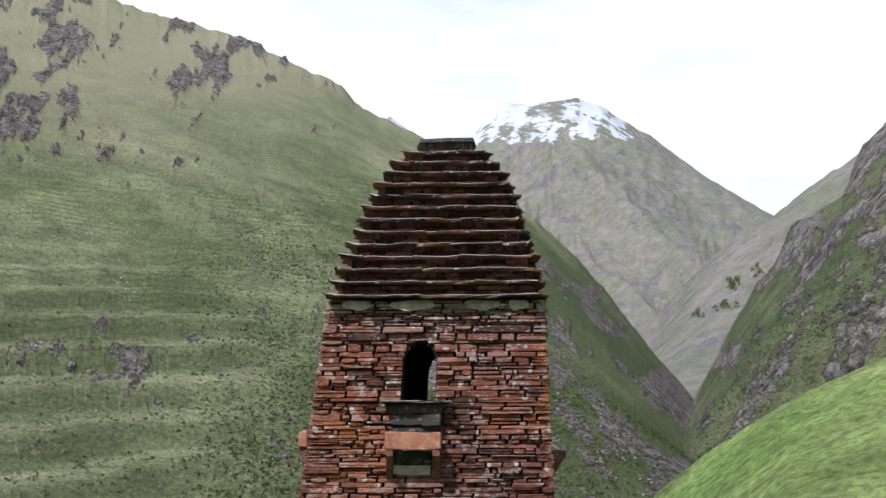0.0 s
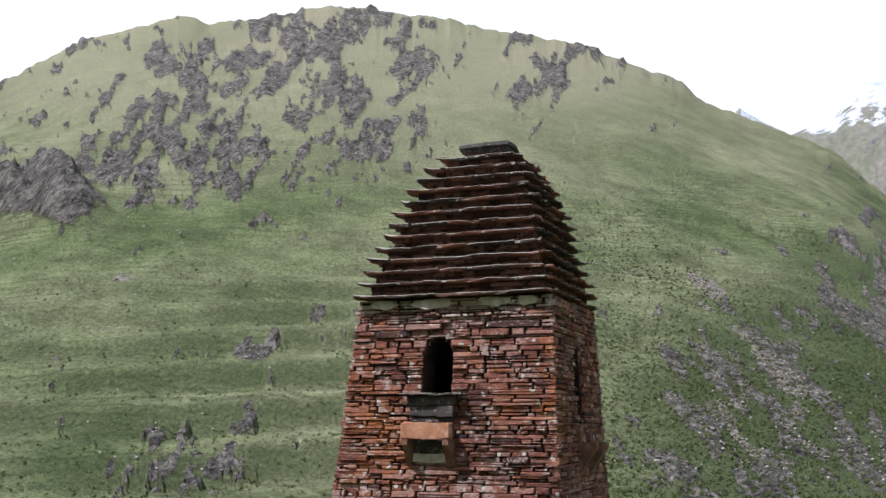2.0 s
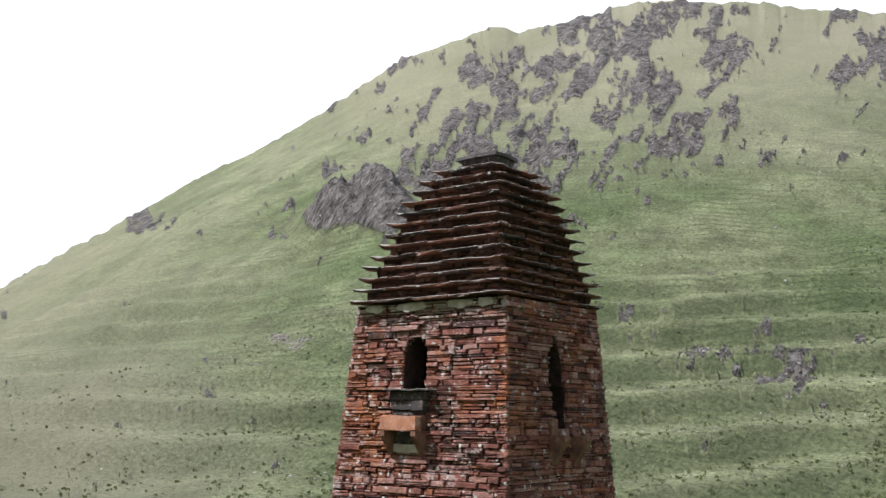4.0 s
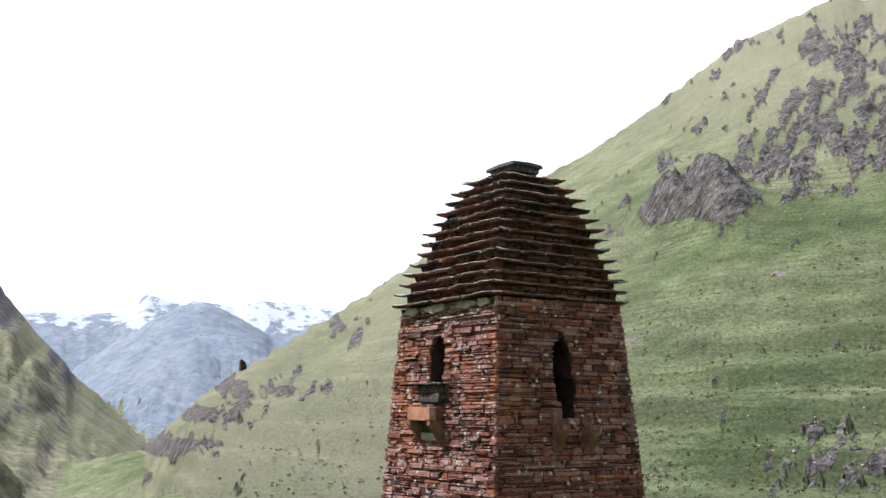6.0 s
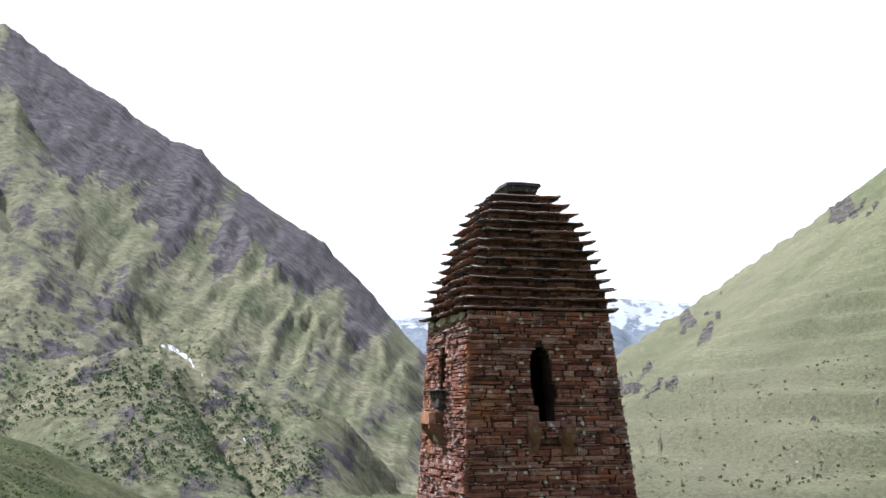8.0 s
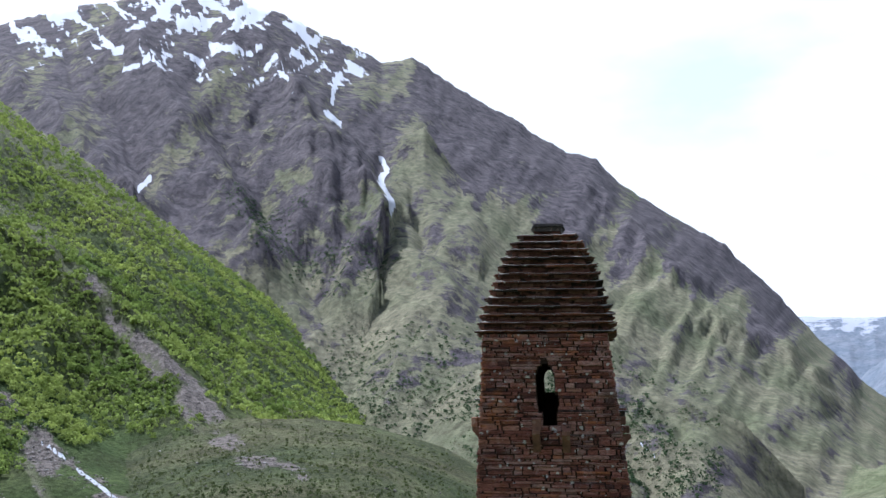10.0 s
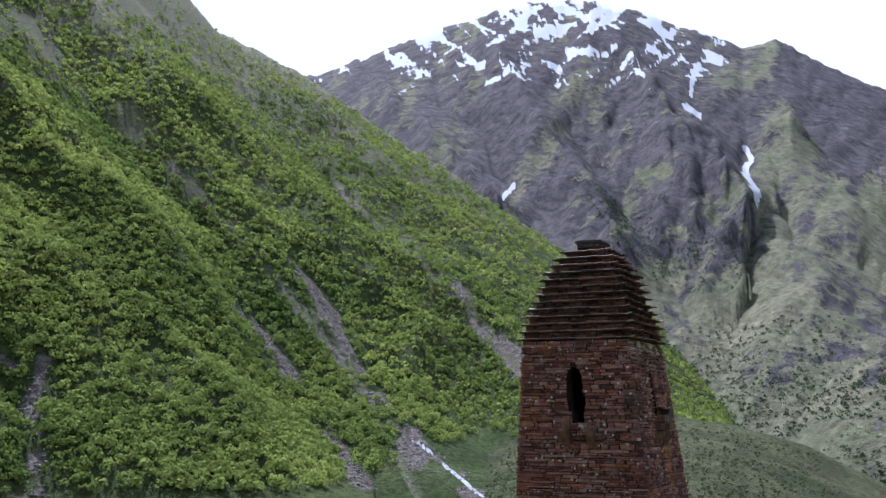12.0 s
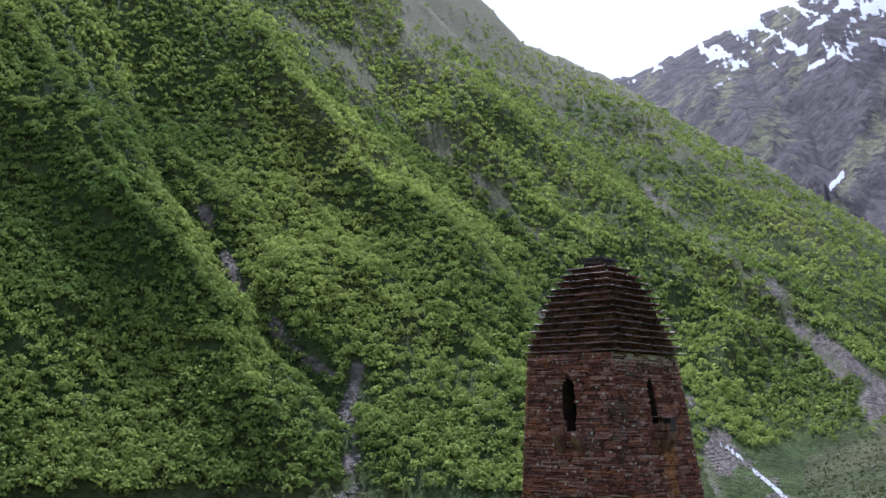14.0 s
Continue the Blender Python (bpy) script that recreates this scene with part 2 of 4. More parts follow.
def land_material(name, lush, dry, rock_a, rock_b, fine=0.5, punch=1.0, lean=-35.0, trod=False, coarse=1.0, snow=(0.60, 0.62, 0.67)):
    """Hillside: grass in two scales, dry sward, rock, scree and snow where the sheet's own marks lie."""
    m = Mat(name, 0.95, 0.08)
    big, mid, small = m.noise(0.010, 5), m.noise(0.06, 6, 0.6), m.noise(fine, 6, 0.7)
    c = m.mix(m.ramp(big, (0.38, 0.0), (0.62, 1.0)), lush, dry)
    c = m.mix(0.8, c, m.ramp(mid, (0.33, max(0.2, 1 - 0.42 * punch)), (0.67, 1 + 0.40 * punch)), "MULTIPLY")
    c = m.mix(min(0.85, 0.85 * punch), c, m.ramp(small, (0.34, 0.45), (0.66, 1.6)), "MULTIPLY")
    tuft = m.noise(fine * 3.2, 4, 0.75)
    c = m.mix(m.ramp(tuft, (0.55, 0.0), (0.65, 0.75)), c, m.mix(0.85, c, (0.42, 0.48, 0.42), "MULTIPLY"))
    if trod:
        # narrow cattle paths along the contours
        zed = m.n.new("ShaderNodeSeparateXYZ")
        m.l.new(m.where(space="World"), zed.inputs[0])
        level = m.math("ADD", m.math("MULTIPLY", zed.outputs["Z"], 1 / 3.1), m.math("MULTIPLY", m.noise(0.012, 5, 0.55), 9.0))
        path = m.ramp(m.math("FRACT", level), (0.0, 0.0), (0.40, 0.0), (0.62, 1.0), (0.72, 1.0), (0.86, 0.0))
        worn = m.math("MULTIPLY", path, m.ramp(m.noise(0.03, 4, 0.6), (0.42, 0.0), (0.62, 0.75)))
        c = m.mix(worn, c, m.mix(1.0, c, (0.50, 0.54, 0.50), "MULTIPLY"))
    # darker green: riser grass, gorge scrub, and cloud shade painted in with it
    c = m.mix(m.math("MULTIPLY", m.attr("scrub_shade"), 0.68), c, m.mix(0.8, (0.050, 0.064, 0.030), m.ramp(small, (0.25, 0.6), (0.75, 1.4)), "MULTIPLY"))
    c = m.mix(m.attr("dry"), c, m.mix(0.8, (0.212, 0.199, 0.138), m.ramp(small, (0.25, 0.6), (0.75, 1.4)), "MULTIPLY"))
    cracks = m.noise(0.14 * coarse, 9, 0.75, m.where((1, 1, 0.5), "World"), 0.6)
    rock = m.mix(m.ramp(cracks, (0.36, 0.0), (0.62, 1.0)), rock_a, rock_b)
    rock = m.mix(0.9, rock, m.ramp(m.noise(coarse, 9, 0.78, m.dip((0.6, 0.36, 0.24) if coarse > 0.5 else (0.5, 0.44, 0.38), 25.0, lean), 0.5), *(((0.39, 0.14), (0.63, 1.8)) if coarse > 0.5 else ((0.36, 0.5), (0.66, 1.45)))), "MULTIPLY")
    edge = m.math("ADD", m.attr("rock"), m.math("MULTIPLY", m.math("SUBTRACT", m.noise(0.16 * coarse, 9, 0.75), 0.5), 1.0 / coarse**0.4))
    c = m.mix(m.ramp(edge, (0.40, 0.0), (0.54, 1.0)), c, rock)
    screes = m.mix(0.9, (0.132, 0.114, 0.102), m.ramp(m.noise(0.4, 8, 0.85), (0.38, 0.25), (0.68, 2.9)), "MULTIPLY")
    sedge = m.math("ADD", m.attr("scree"), m.math("MULTIPLY", m.math("SUBTRACT", m.noise(0.16, 7, 0.7), 0.5), 1.3))
    c = m.mix(m.ramp(sedge, (0.42, 0.0), (0.62, 1.0)), c, screes)
    nedge = m.math("ADD", m.attr("snow"), m.math("MULTIPLY", m.math("SUBTRACT", m.noise(0.02, 10, 0.72), 0.5), 1.0))
    c = m.mix(m.ramp(nedge, (0.47, 0.0), (0.53, 1.0)), c, snow)
    m.color(c)
    ledge = m.math("MULTIPLY", m.ramp(edge, (0.40, 0.0), (0.54, 1.0)), m.noise(0.8 * coarse, 9, 0.8, m.dip((0.8, 0.4, 0.25), 25.0, lean)))
    m.bump(m.math("ADD", m.noise(0.3 * coarse, 10, 0.75), m.math("MULTIPLY", ledge, 1.0 if coarse > 0.5 else 0.3)), 0.9 if coarse > 0.5 else 0.7, 2.8 / coarse**0.65)
    return m.m


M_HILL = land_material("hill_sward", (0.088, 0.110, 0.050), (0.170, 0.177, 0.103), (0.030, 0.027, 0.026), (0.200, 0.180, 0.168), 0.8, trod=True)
M_GORGE = land_material("gorge_rock", (0.062, 0.082, 0.040), (0.105, 0.108, 0.062), (0.036, 0.034, 0.036), (0.24, 0.215, 0.20), coarse=0.55)
M_MOUNT = land_material("mountain_heath", (0.110, 0.121, 0.068), (0.172, 0.162, 0.106), (0.040, 0.036, 0.043), (0.132, 0.116, 0.122), 0.12, 0.75, 30.0, coarse=0.24)
# lifted, faintly violet rock tones hold part of the distance haze
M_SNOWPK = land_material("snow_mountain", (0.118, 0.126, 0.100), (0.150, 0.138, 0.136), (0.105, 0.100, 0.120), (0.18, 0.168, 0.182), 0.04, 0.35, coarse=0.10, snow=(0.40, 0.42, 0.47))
# farthest ranges: blue distance haze is mixed into every base colour
M_HAZE_BLUE = land_material("far_range", (0.150, 0.178, 0.220), (0.180, 0.200, 0.235), (0.135, 0.155, 0.205), (0.175, 0.190, 0.235), 0.02, 0.3, coarse=0.08, snow=(0.36, 0.38, 0.43))
M_WOOD = land_material("wood_floor", (0.050, 0.078, 0.024), (0.085, 0.095, 0.038), (0.060, 0.055, 0.050), (0.20, 0.185, 0.17))
M_MEADOW = land_material("meadow", (0.150, 0.225, 0.065), (0.200, 0.230, 0.095), (0.080, 0.070, 0.065), (0.22, 0.20, 0.18))

# valley grass lying in shade, with that darkness in its own colours
M_TURF_SHADED = land_material("valley_turf_shaded", (0.060, 0.078, 0.034), (0.112, 0.108, 0.058), (0.080, 0.070, 0.065), (0.22, 0.20, 0.18))


def leaf_material(name, dark, light):
    m = Mat(name, 0.85, 0.05)
    rnd = m.n.new("ShaderNodeNewGeometry").outputs["Random Per Island"]
    stand = m.noise(0.012, 4, 0.6)
    c = m.mix(m.math("ADD", m.math("MULTIPLY", rnd, 0.22), m.math("MULTIPLY", m.attr("crown"), 0.78)), dark, light)
    c = m.mix(0.9, c, m.ramp(stand, (0.34, (0.55, 0.66, 0.55)), (0.66, (1.45, 1.35, 1.2))), "MULTIPLY")
    m.color(c)
    tr, ad = m.n.new("ShaderNodeBsdfTranslucent"), m.n.new("ShaderNodeMixShader")
    m.l.new(c, tr.inputs["Color"])
    ad.inputs[0].default_value = 0.35
    m.l.new(m.p.outputs[0], ad.inputs[1])
    m.l.new(tr.outputs[0], ad.inputs[2])
    m.l.new(ad.outputs[0], m.n["Material Output"].inputs["Surface"])
    return m.m


M_LEAF = leaf_material("birch_leaves", (0.140, 0.184, 0.050), (0.345, 0.428, 0.122))
M_SHRUB = leaf_material("shrub_leaves", (0.060, 0.078, 0.034), (0.115, 0.138, 0.062))
M_TREEPATCH = leaf_material("mountain_birch", (0.045, 0.075, 0.042), (0.090, 0.130, 0.072))


# ---- noise on arrays ----
def vnoise(x, y, seed=0):
    xi, yi = np.floor(x), np.floor(y)
    fx, fy = (x - xi).astype(np.float32), (y - yi).astype(np.float32)
    fx, fy = fx * fx * fx * (fx * (fx * 6 - 15) + 10), fy * fy * fy * (fy * (fy * 6 - 15) + 10)
    px, py = np.uint32(374761393), np.uint32(668265263)
    hx = xi.astype(np.int32).astype(np.uint32) * px + np.uint32(seed * 2147483647 & 0xFFFFFFFF)
    hy = yi.astype(np.int32).astype(np.uint32) * py

    def h(n):
        n = (n ^ (n >> np.uint32(13))) * np.uint32(1274126177)
        return ((n ^ (n >> np.uint32(16))) & np.uint32(0xFFFF)).astype(np.float32) / np.float32(65535.0)

    a, b, c, d = h(hx + hy), h(hx + px + hy), h(hx + hy + py), h(hx + px + hy + py)
    return (a + (b - a) * fx) * (1 - fy) + (c + (d - c) * fx) * fy


def fbm(x, y, octaves=4, seed=0, gain=0.5):
    out, amp, tot = 0.0, 1.0, 0.0
    for k in range(octaves):
        out = out + amp * vnoise(x * 2.03**k + 17.3 * k, y * 2.03**k - 9.1 * k, seed + k)
        tot += amp
        amp *= gain
    return out / tot


def ridged(x, y, octaves=4, seed=0, gain=0.5):
    out, amp, tot = 0.0, 1.0, 0.0
    for k in range(octaves):
        out = out + amp * (1 - np.abs(2 * vnoise(x * 2.03**k + 5.3 * k, y * 2.03**k + 3.7 * k, seed + k) - 1))
        tot += amp
        amp *= gain
    return out / tot


# ---- the land: one sheet round the tower, ridge behind ridge ----
# each ridge: crest line (degrees to the left of +y, degrees above eye level), distance of crest and foot, foot height, curve, relief, material
EYE_Z = 13.0
RIDGES = []


def ridge_line(name, line, crest_r, foot_r, foot_z, power, relief, kind):
    RIDGES.append((name, line, crest_r, foot_r, foot_z, power, relief, kind))


ridge_line("hill", [(-16.7, -5.38), (-11.8, 1), (-9.5, 3.8), (-7.5, 6.6), (-5.7, 8.8), (-3.9, 10.4), (-2.2, 12.0), (-0.2, 13.84), (3.6, 15.74), (6.1, 16.84), (7.4, 18.03), (10.6, 19.33), (12.9, 20.22), (18, 21.23), (21.1, 21.85), (26.9, 22.3), (31.3, 21.26), (33.8, 20.99), (35.3, 21.21), (40.4, 19.41), (44.9, 16.34), (50.7, 13.02), (58.6, 7.96), (65.7, 3.42), (69, 1.3), (72.2, -1.64), (74.4, -3.96), (79.1, -8.33)], 900, 230, -9, 1.15, 14, 0)
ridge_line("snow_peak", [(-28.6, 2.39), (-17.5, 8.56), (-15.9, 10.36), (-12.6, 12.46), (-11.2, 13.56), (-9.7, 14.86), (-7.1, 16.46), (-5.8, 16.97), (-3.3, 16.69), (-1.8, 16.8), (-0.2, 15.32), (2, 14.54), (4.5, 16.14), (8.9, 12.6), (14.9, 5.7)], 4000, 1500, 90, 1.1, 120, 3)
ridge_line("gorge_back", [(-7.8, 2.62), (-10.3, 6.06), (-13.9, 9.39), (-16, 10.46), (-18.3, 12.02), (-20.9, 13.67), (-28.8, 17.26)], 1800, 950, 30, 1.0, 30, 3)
ridge_line("gorge_wall", [(-9.8, -4.32), (-11.4, -0.38), (-11.8, 1.3), (-13.7, 4.74), (-15.2, 7.1), (-16.1, 7.98), (-17, 9.95), (-19.6, 11.22), (-20.8, 13.68), (-21.9, 14.76), (-30.8, 20.22)], 900, 300, -10, 1.0, 26, 1)
ridge_line("near_meadow", [(-6.8, -8.26), (-10.4, -3.93), (-13.1, -1.77), (-17.7, 1.05), (-22.7, 3.37), (-32.7, 6.33), (-60, 5), (-80, -5)], 220, 110, -8, 1.0, 2, 6)
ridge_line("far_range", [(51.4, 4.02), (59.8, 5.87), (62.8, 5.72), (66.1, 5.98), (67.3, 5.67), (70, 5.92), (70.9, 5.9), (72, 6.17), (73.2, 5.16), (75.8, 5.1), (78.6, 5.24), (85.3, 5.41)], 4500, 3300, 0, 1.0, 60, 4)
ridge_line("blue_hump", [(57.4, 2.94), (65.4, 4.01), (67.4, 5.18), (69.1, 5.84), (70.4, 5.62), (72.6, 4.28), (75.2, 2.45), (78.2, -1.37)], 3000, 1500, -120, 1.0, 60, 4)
ridge_line("left_mountain", [(69.2, -3.16), (72.2, -0.45), (74.9, 1.47), (76.9, 3.6), (78.3, 5.15), (80.2, 7.39), (82, 9.13), (85.7, 11.34), (87.3, 12.5), (88.5, 13.87), (90.2, 14.26), (93, 15.96), (96.9, 18.15), (98.6, 19.24), (100.3, 18.96), (102.6, 19.96), (106.3, 21.36), (108.2, 21.86), (112.1, 21.98), (117.3, 20.49), (120.9, 19.1), (123.7, 18.11), (131.1, 17.29), (139, 14.29)], 2200, 560, -60, 1.1, 85, 2)
ridge_line("left_spur", [(77.1, -4.32), (81, -1.04), (83.6, 2.07), (86.8, 4.8), (90.2, 7.74), (93, 10.23), (96, 13.11), (98, 15.7), (99.2, 15.2), (101.2, 12.4), (103.8, 8.6), (107, 4), (110, -0.5)], 1500, 520, -60, 1.0, 55, 2)
ridge_line("knoll", [(78.1, -3.35), (81, -0.14), (83.8, 1.08), (87, 1.34), (89.5, 2.79), (92.3, 3.51), (95.3, 2.63), (99, 0.08), (103.3, -2.48)], 720, 430, -60, 1.0, 10, 2)
ridge_line("wood_back", [(99.3, -2.52), (102.3, 1.51), (104.4, 4.19), (106.6, 6.37), (109.5, 8.45), (112.6, 10.62), (115.1, 12.3), (117.7, 13.98), (120.7, 15.75), (124.2, 17.92), (127.4, 19.49), (129.9, 20.47), (131.9, 22.34), (135.1, 25.2), (141.1, 28.15), (149.1, 30.1), (165, 30), (180, 20)], 900, 330, -8, 1.0, 12, 5)
ridge_line("wood_middle", [(109.3, -4.43), (111.3, -0.45), (112.7, 1.63), (115.6, 5.09), (118.2, 8.05), (121.2, 10.71), (124.2, 13.27), (127.4, 16.13), (130.1, 18.49), (132.6, 19.97), (136.1, 23.23), (144.1, 26.17), (164, 28.08), (180, 18)], 650, 290, -8, 1.0, 9, 5)
ridge_line("wood_front", [(118.7, -5.41), (120.6, -1.75), (122, 1.12), (125, 4.87), (128.1, 8.71), (130.1, 10.49), (133.4, 13.74), (137.4, 16.19), (140.8, 19.74), (146, 22.5), (151, 25.15), (164, 27.09), (180, 16)], 490, 230, -9, 1.0, 8, 5)
ridge_line("valley_meadow", [(85.1, -7.45), (89.2, -5.53), (93, -3.76), (97.3, -1.54), (101.3, -0.4), (104.3, -0.07), (109.3, -0.05), (113.2, -0.85), (124.1, -3.44), (134, -5.46)], 400, 180, -14, 0.8, 3, 7)
ridge_line("behind", [(165, 0), (180, 14), (200, 15), (250, 12), (300, 13), (320, 12), (328, 4)], 1500, 300, -10, 1.0, 40, 0)
COLS_A = np.arange(-27.0, 163.0, 0.125)
COLS_B = np.arange(163.0, 333.0, 1.0)
AZ = np.concatenate([COLS_A, COLS_B])
ROWS = 440


def floor_height(r, az):
    deep = np.interp(az, [70, 78, 96, 104, 112], [0, 1, 1, .6, 0]) * np.interp(r, [330, 470, 700, 1300], [0, 1, 1, 0])
    sunk = np.interp(az, [56, 62, 84, 90], [0, 1, 1, 0]) * np.interp(r, [930, 1500], [0, 130])
    return -45 * deep - sunk + np.interp(r, [0, 9, 40, 110, 250, 420, 2000, 5000], [0, -0.1, -3, -9, -13, -12, 4, 30])


def crest(ridge, az):
    a = np.array([p[0] for p in ridge[1]], float)
    e = np.array([p[1] for p in ridge[1]], float)
    order = np.argsort(a)
    az = np.where(az < -100, az + 360, az)
    az = np.where((az > 300) & (a.max() < 290), az - 360, az)
    el = np.interp(az, a[order], e[order], left=-40, right=-40)
    el = el + np.where(el > 0, np.interp(ridge[2], [400, 900, 2200, 4000], [.1, .40, .35, .2]), 0) * (fbm(np.asarray(az * 1.1, float), np.full(np.shape(az), ridge[2] * .37), 4, 7, .6) - 0.5)
    return EYE_Z + ridge[2] * np.tan(np.radians(el))


def soft_crest(ridge, az):
    """The crest line without its small teeth."""
    line = np.arange(-120.0, 421.0, 0.5)
    k = np.hanning(27)
    return np.interp(np.where(az > 330, az - 360, az), line, np.convolve(np.maximum(crest(ridge, line), ridge[4] - 60), k / k.sum(), "same"))


def ridge_height(ridge, az, r):
    name, _, rc, rb, zb, power, relief, _ = ridge
    zc = crest(ridge, az)
    zs = np.minimum(soft_crest(ridge, az), zc + 8)
    zb = zb - np.clip(zb + 25 - zc, 0, 400)
    u = np.clip((r - rb) / (rc - rb), 0, 1)
    up = zb + (zs - zb) * u**power + (zc - zs) * u**12
    return np.where(r < rb, zb - (rb - r) * 0.35, np.where(r > rc, zc - (r - rc) * 0.45, up)), u


def smooth_land(az, r):
    z = floor_height(r, az)
    for ridge in RIDGES:
        z = np.maximum(z, ridge_height(ridge, az, r)[0])
    return z


# rows lie closer together where the slopes rise
fine = np.geomspace(4.0, 4850.0, 1400)
coarse = AZ[::10]
ca, cr = np.meshgrid(coarse, fine, indexing="ij")
angle = np.degrees(np.arctan2(smooth_land(ca, cr) - EYE_Z, cr))
rise = np.diff(np.maximum.accumulate(angle, axis=1), axis=1).clip(0)
rise = rise / (rise.sum(1, keepdims=True) + 1e-9) + 0.22 / len(fine)
kernel = np.hanning(15)
kernel /= kernel.sum()
rise = np.apply_along_axis(lambda v: np.convolve(np.pad(v, 7, "edge"), kernel, "valid"), 0, rise)
cum = np.concatenate([np.zeros((len(coarse), 1)), np.cumsum(rise, 1)], 1)
cum /= cum[:, -1:]
steps = np.linspace(0, 1, ROWS)
rows_c = np.array([np.interp(steps, c, fine) for c in cum])
R = np.array([np.interp(AZ, coarse, rows_c[:, k]) for k in range(ROWS)]).T
for ridge in RIDGES:
    # one row on every crest line
    lo, hi = min(p[0] for p in ridge[1]), max(p[0] for p in ridge[1])
    cols = np.nonzero((AZ >= lo) & (AZ <= hi))[0]
    near = np.abs(R[cols] - ridge[2]).argmin(1)
    ok = np.abs(R[cols, near] - ridge[2]) < 0.12 * ridge[2]
    R[cols[ok], near[ok]] = ridge[2]
R[:, 0] = 0.4
A = np.repeat(AZ[:, None], ROWS, 1)
X, Y = -np.sin(np.radians(A)) * R, np.cos(np.radians(A)) * R

Z = floor_height(R, A)
KIND = np.where((A > 55) & (A < 88) & (R > 930), 2, np.where((A > 88) & (A < 165), 7, np.where((A > 60) & (A <= 88), 0, 6)))
LAYER = np.full(Z.shape, -1)
U = np.zeros(Z.shape)
for k, ridge in enumerate(RIDGES):
    zz, u = ridge_height(ridge, A, R)
    relief = ridge[6]
    wob = 4 * u * (1 - u)
    if ridge[7] in (2, 3, 4):
        far = ridge[2] / 2200
        tang = np.radians(A) * 1300 - 0.21 * (R - 2200)
        relief = relief * np.clip((soft_crest(ridge, A) - ridge[4]) / 450, 0.05, 1)
        el0 = np.degrees(np.arctan2(zz - EYE_Z, R))
        wx, wy = 1.1 * fbm(X * .003 / far, Y * .003 / far, 3, 5), 1.1 * fbm(X * .003 / far, Y * .003 / far, 3, 9)
        if ridge[7] == 2:
            down = A + 0.55 * el0
            zz = zz + wob * relief * 0.52 * (ridged(down * .17 + .6 * wx, el0 * .10 + wy, 5, 20 + k, .52) - 0.6)
            zz = zz + relief * (0.04 + 0.20 * wob) * (ridged(down * .5 + .5 * wx, el0 * .35 + wy, 5, 31, .56) - 0.58)
        else:
            zz = zz + wob * relief * 2.1 * (ridged(tang * .0042 + wx, R * .0009 / far + wy, 5, 20 + k, .55) - 0.6)
            zz = zz + relief * (0.06 + 0.34 * wob) * (ridged(X * .009 / far, Y * .009 / far, 5, 31, .6) - 0.58)
    elif ridge[7] == 5:
        el0 = np.degrees(np.arctan2(zz - EYE_Z, R))
        wave = (A - 0.82 * el0) * 0.11 + 0.45 * fbm(X * .01, Y * .01, 3, 41)
        zz = zz + wob * relief * 3.6 * (ridged(wave, el0 * .06, 3, 20 + k, .45) - 0.6)
        zz = zz + wob * relief * 0.8 * (fbm(X * .03, Y * .03, 3, 44) - 0.5)
    else:
        zz = zz + wob * relief * (fbm(X * .006, Y * .006, 4, 20 + k) - 0.5) * 2
    take = zz > Z
    Z = np.where(take, zz, Z)
    KIND = np.where(take, ridge[7], KIND)
    LAYER = np.where(take, k, LAYER)
    U = np.where(take, u, U)
EL = np.degrees(np.arctan2(Z - EYE_Z, R))


def blob(spots):
    """1 within ellipses (azimuth, elevation, half width, half height), fading outward."""
    out = np.zeros(Z.shape)
    for a, e, wa, we in spots:
        d = ((A - a) / wa) ** 2 + ((EL - e) / we) ** 2
        out = np.maximum(out, np.exp(-d * 0.8))
    return out


WARP = 2.4


def streak(lines, width):
    """1 along lines through (azimuth, elevation) points."""
    out = np.zeros(Z.shape)
    wa = A + WARP * (fbm(X * .02, Y * .02, 4, 130, .6) - 0.5)
    we = EL + WARP * (fbm(X * .02, Y * .02, 4, 131, .6) - 0.5)
    for line in lines:
        for (a0, e0), (a1, e1) in zip(line, line[1:]):
            da, de = a1 - a0, e1 - e0
            t = np.clip(((wa - a0) * da + (we - e0) * de) / (da * da + de * de), 0, 1)
            d = np.hypot(wa - a0 - t * da, we - e0 - t * de)
            out = np.maximum(out, np.exp(-(d / width) ** 2))
    return out


def landform(line, width, height, teeth=0.5):
    """A spur (height over 0) or a gully along a line of (azimuth, elevation), with uneven flanks."""
    wa = A + 1.3 * (fbm(A * .45, EL * .45, 4, 230) - 0.5)
    we = EL + 1.3 * (fbm(A * .45, EL * .45, 4, 231) - 0.5)
    d = np.full(Z.shape, 99.0)
    for (a0, e0), (a1, e1) in zip(line, line[1:]):
        da, de = a1 - a0, e1 - e0
        t = np.clip(((wa - a0) * da + (we - e0) * de) / (da * da + de * de), 0, 1)
        d = np.minimum(d, np.hypot(wa - a0 - t * da, we - e0 - t * de))
    return height * np.exp(-d / width) * (1 - teeth + 2 * teeth * fbm(A * .8, EL * .8, 3, 232))


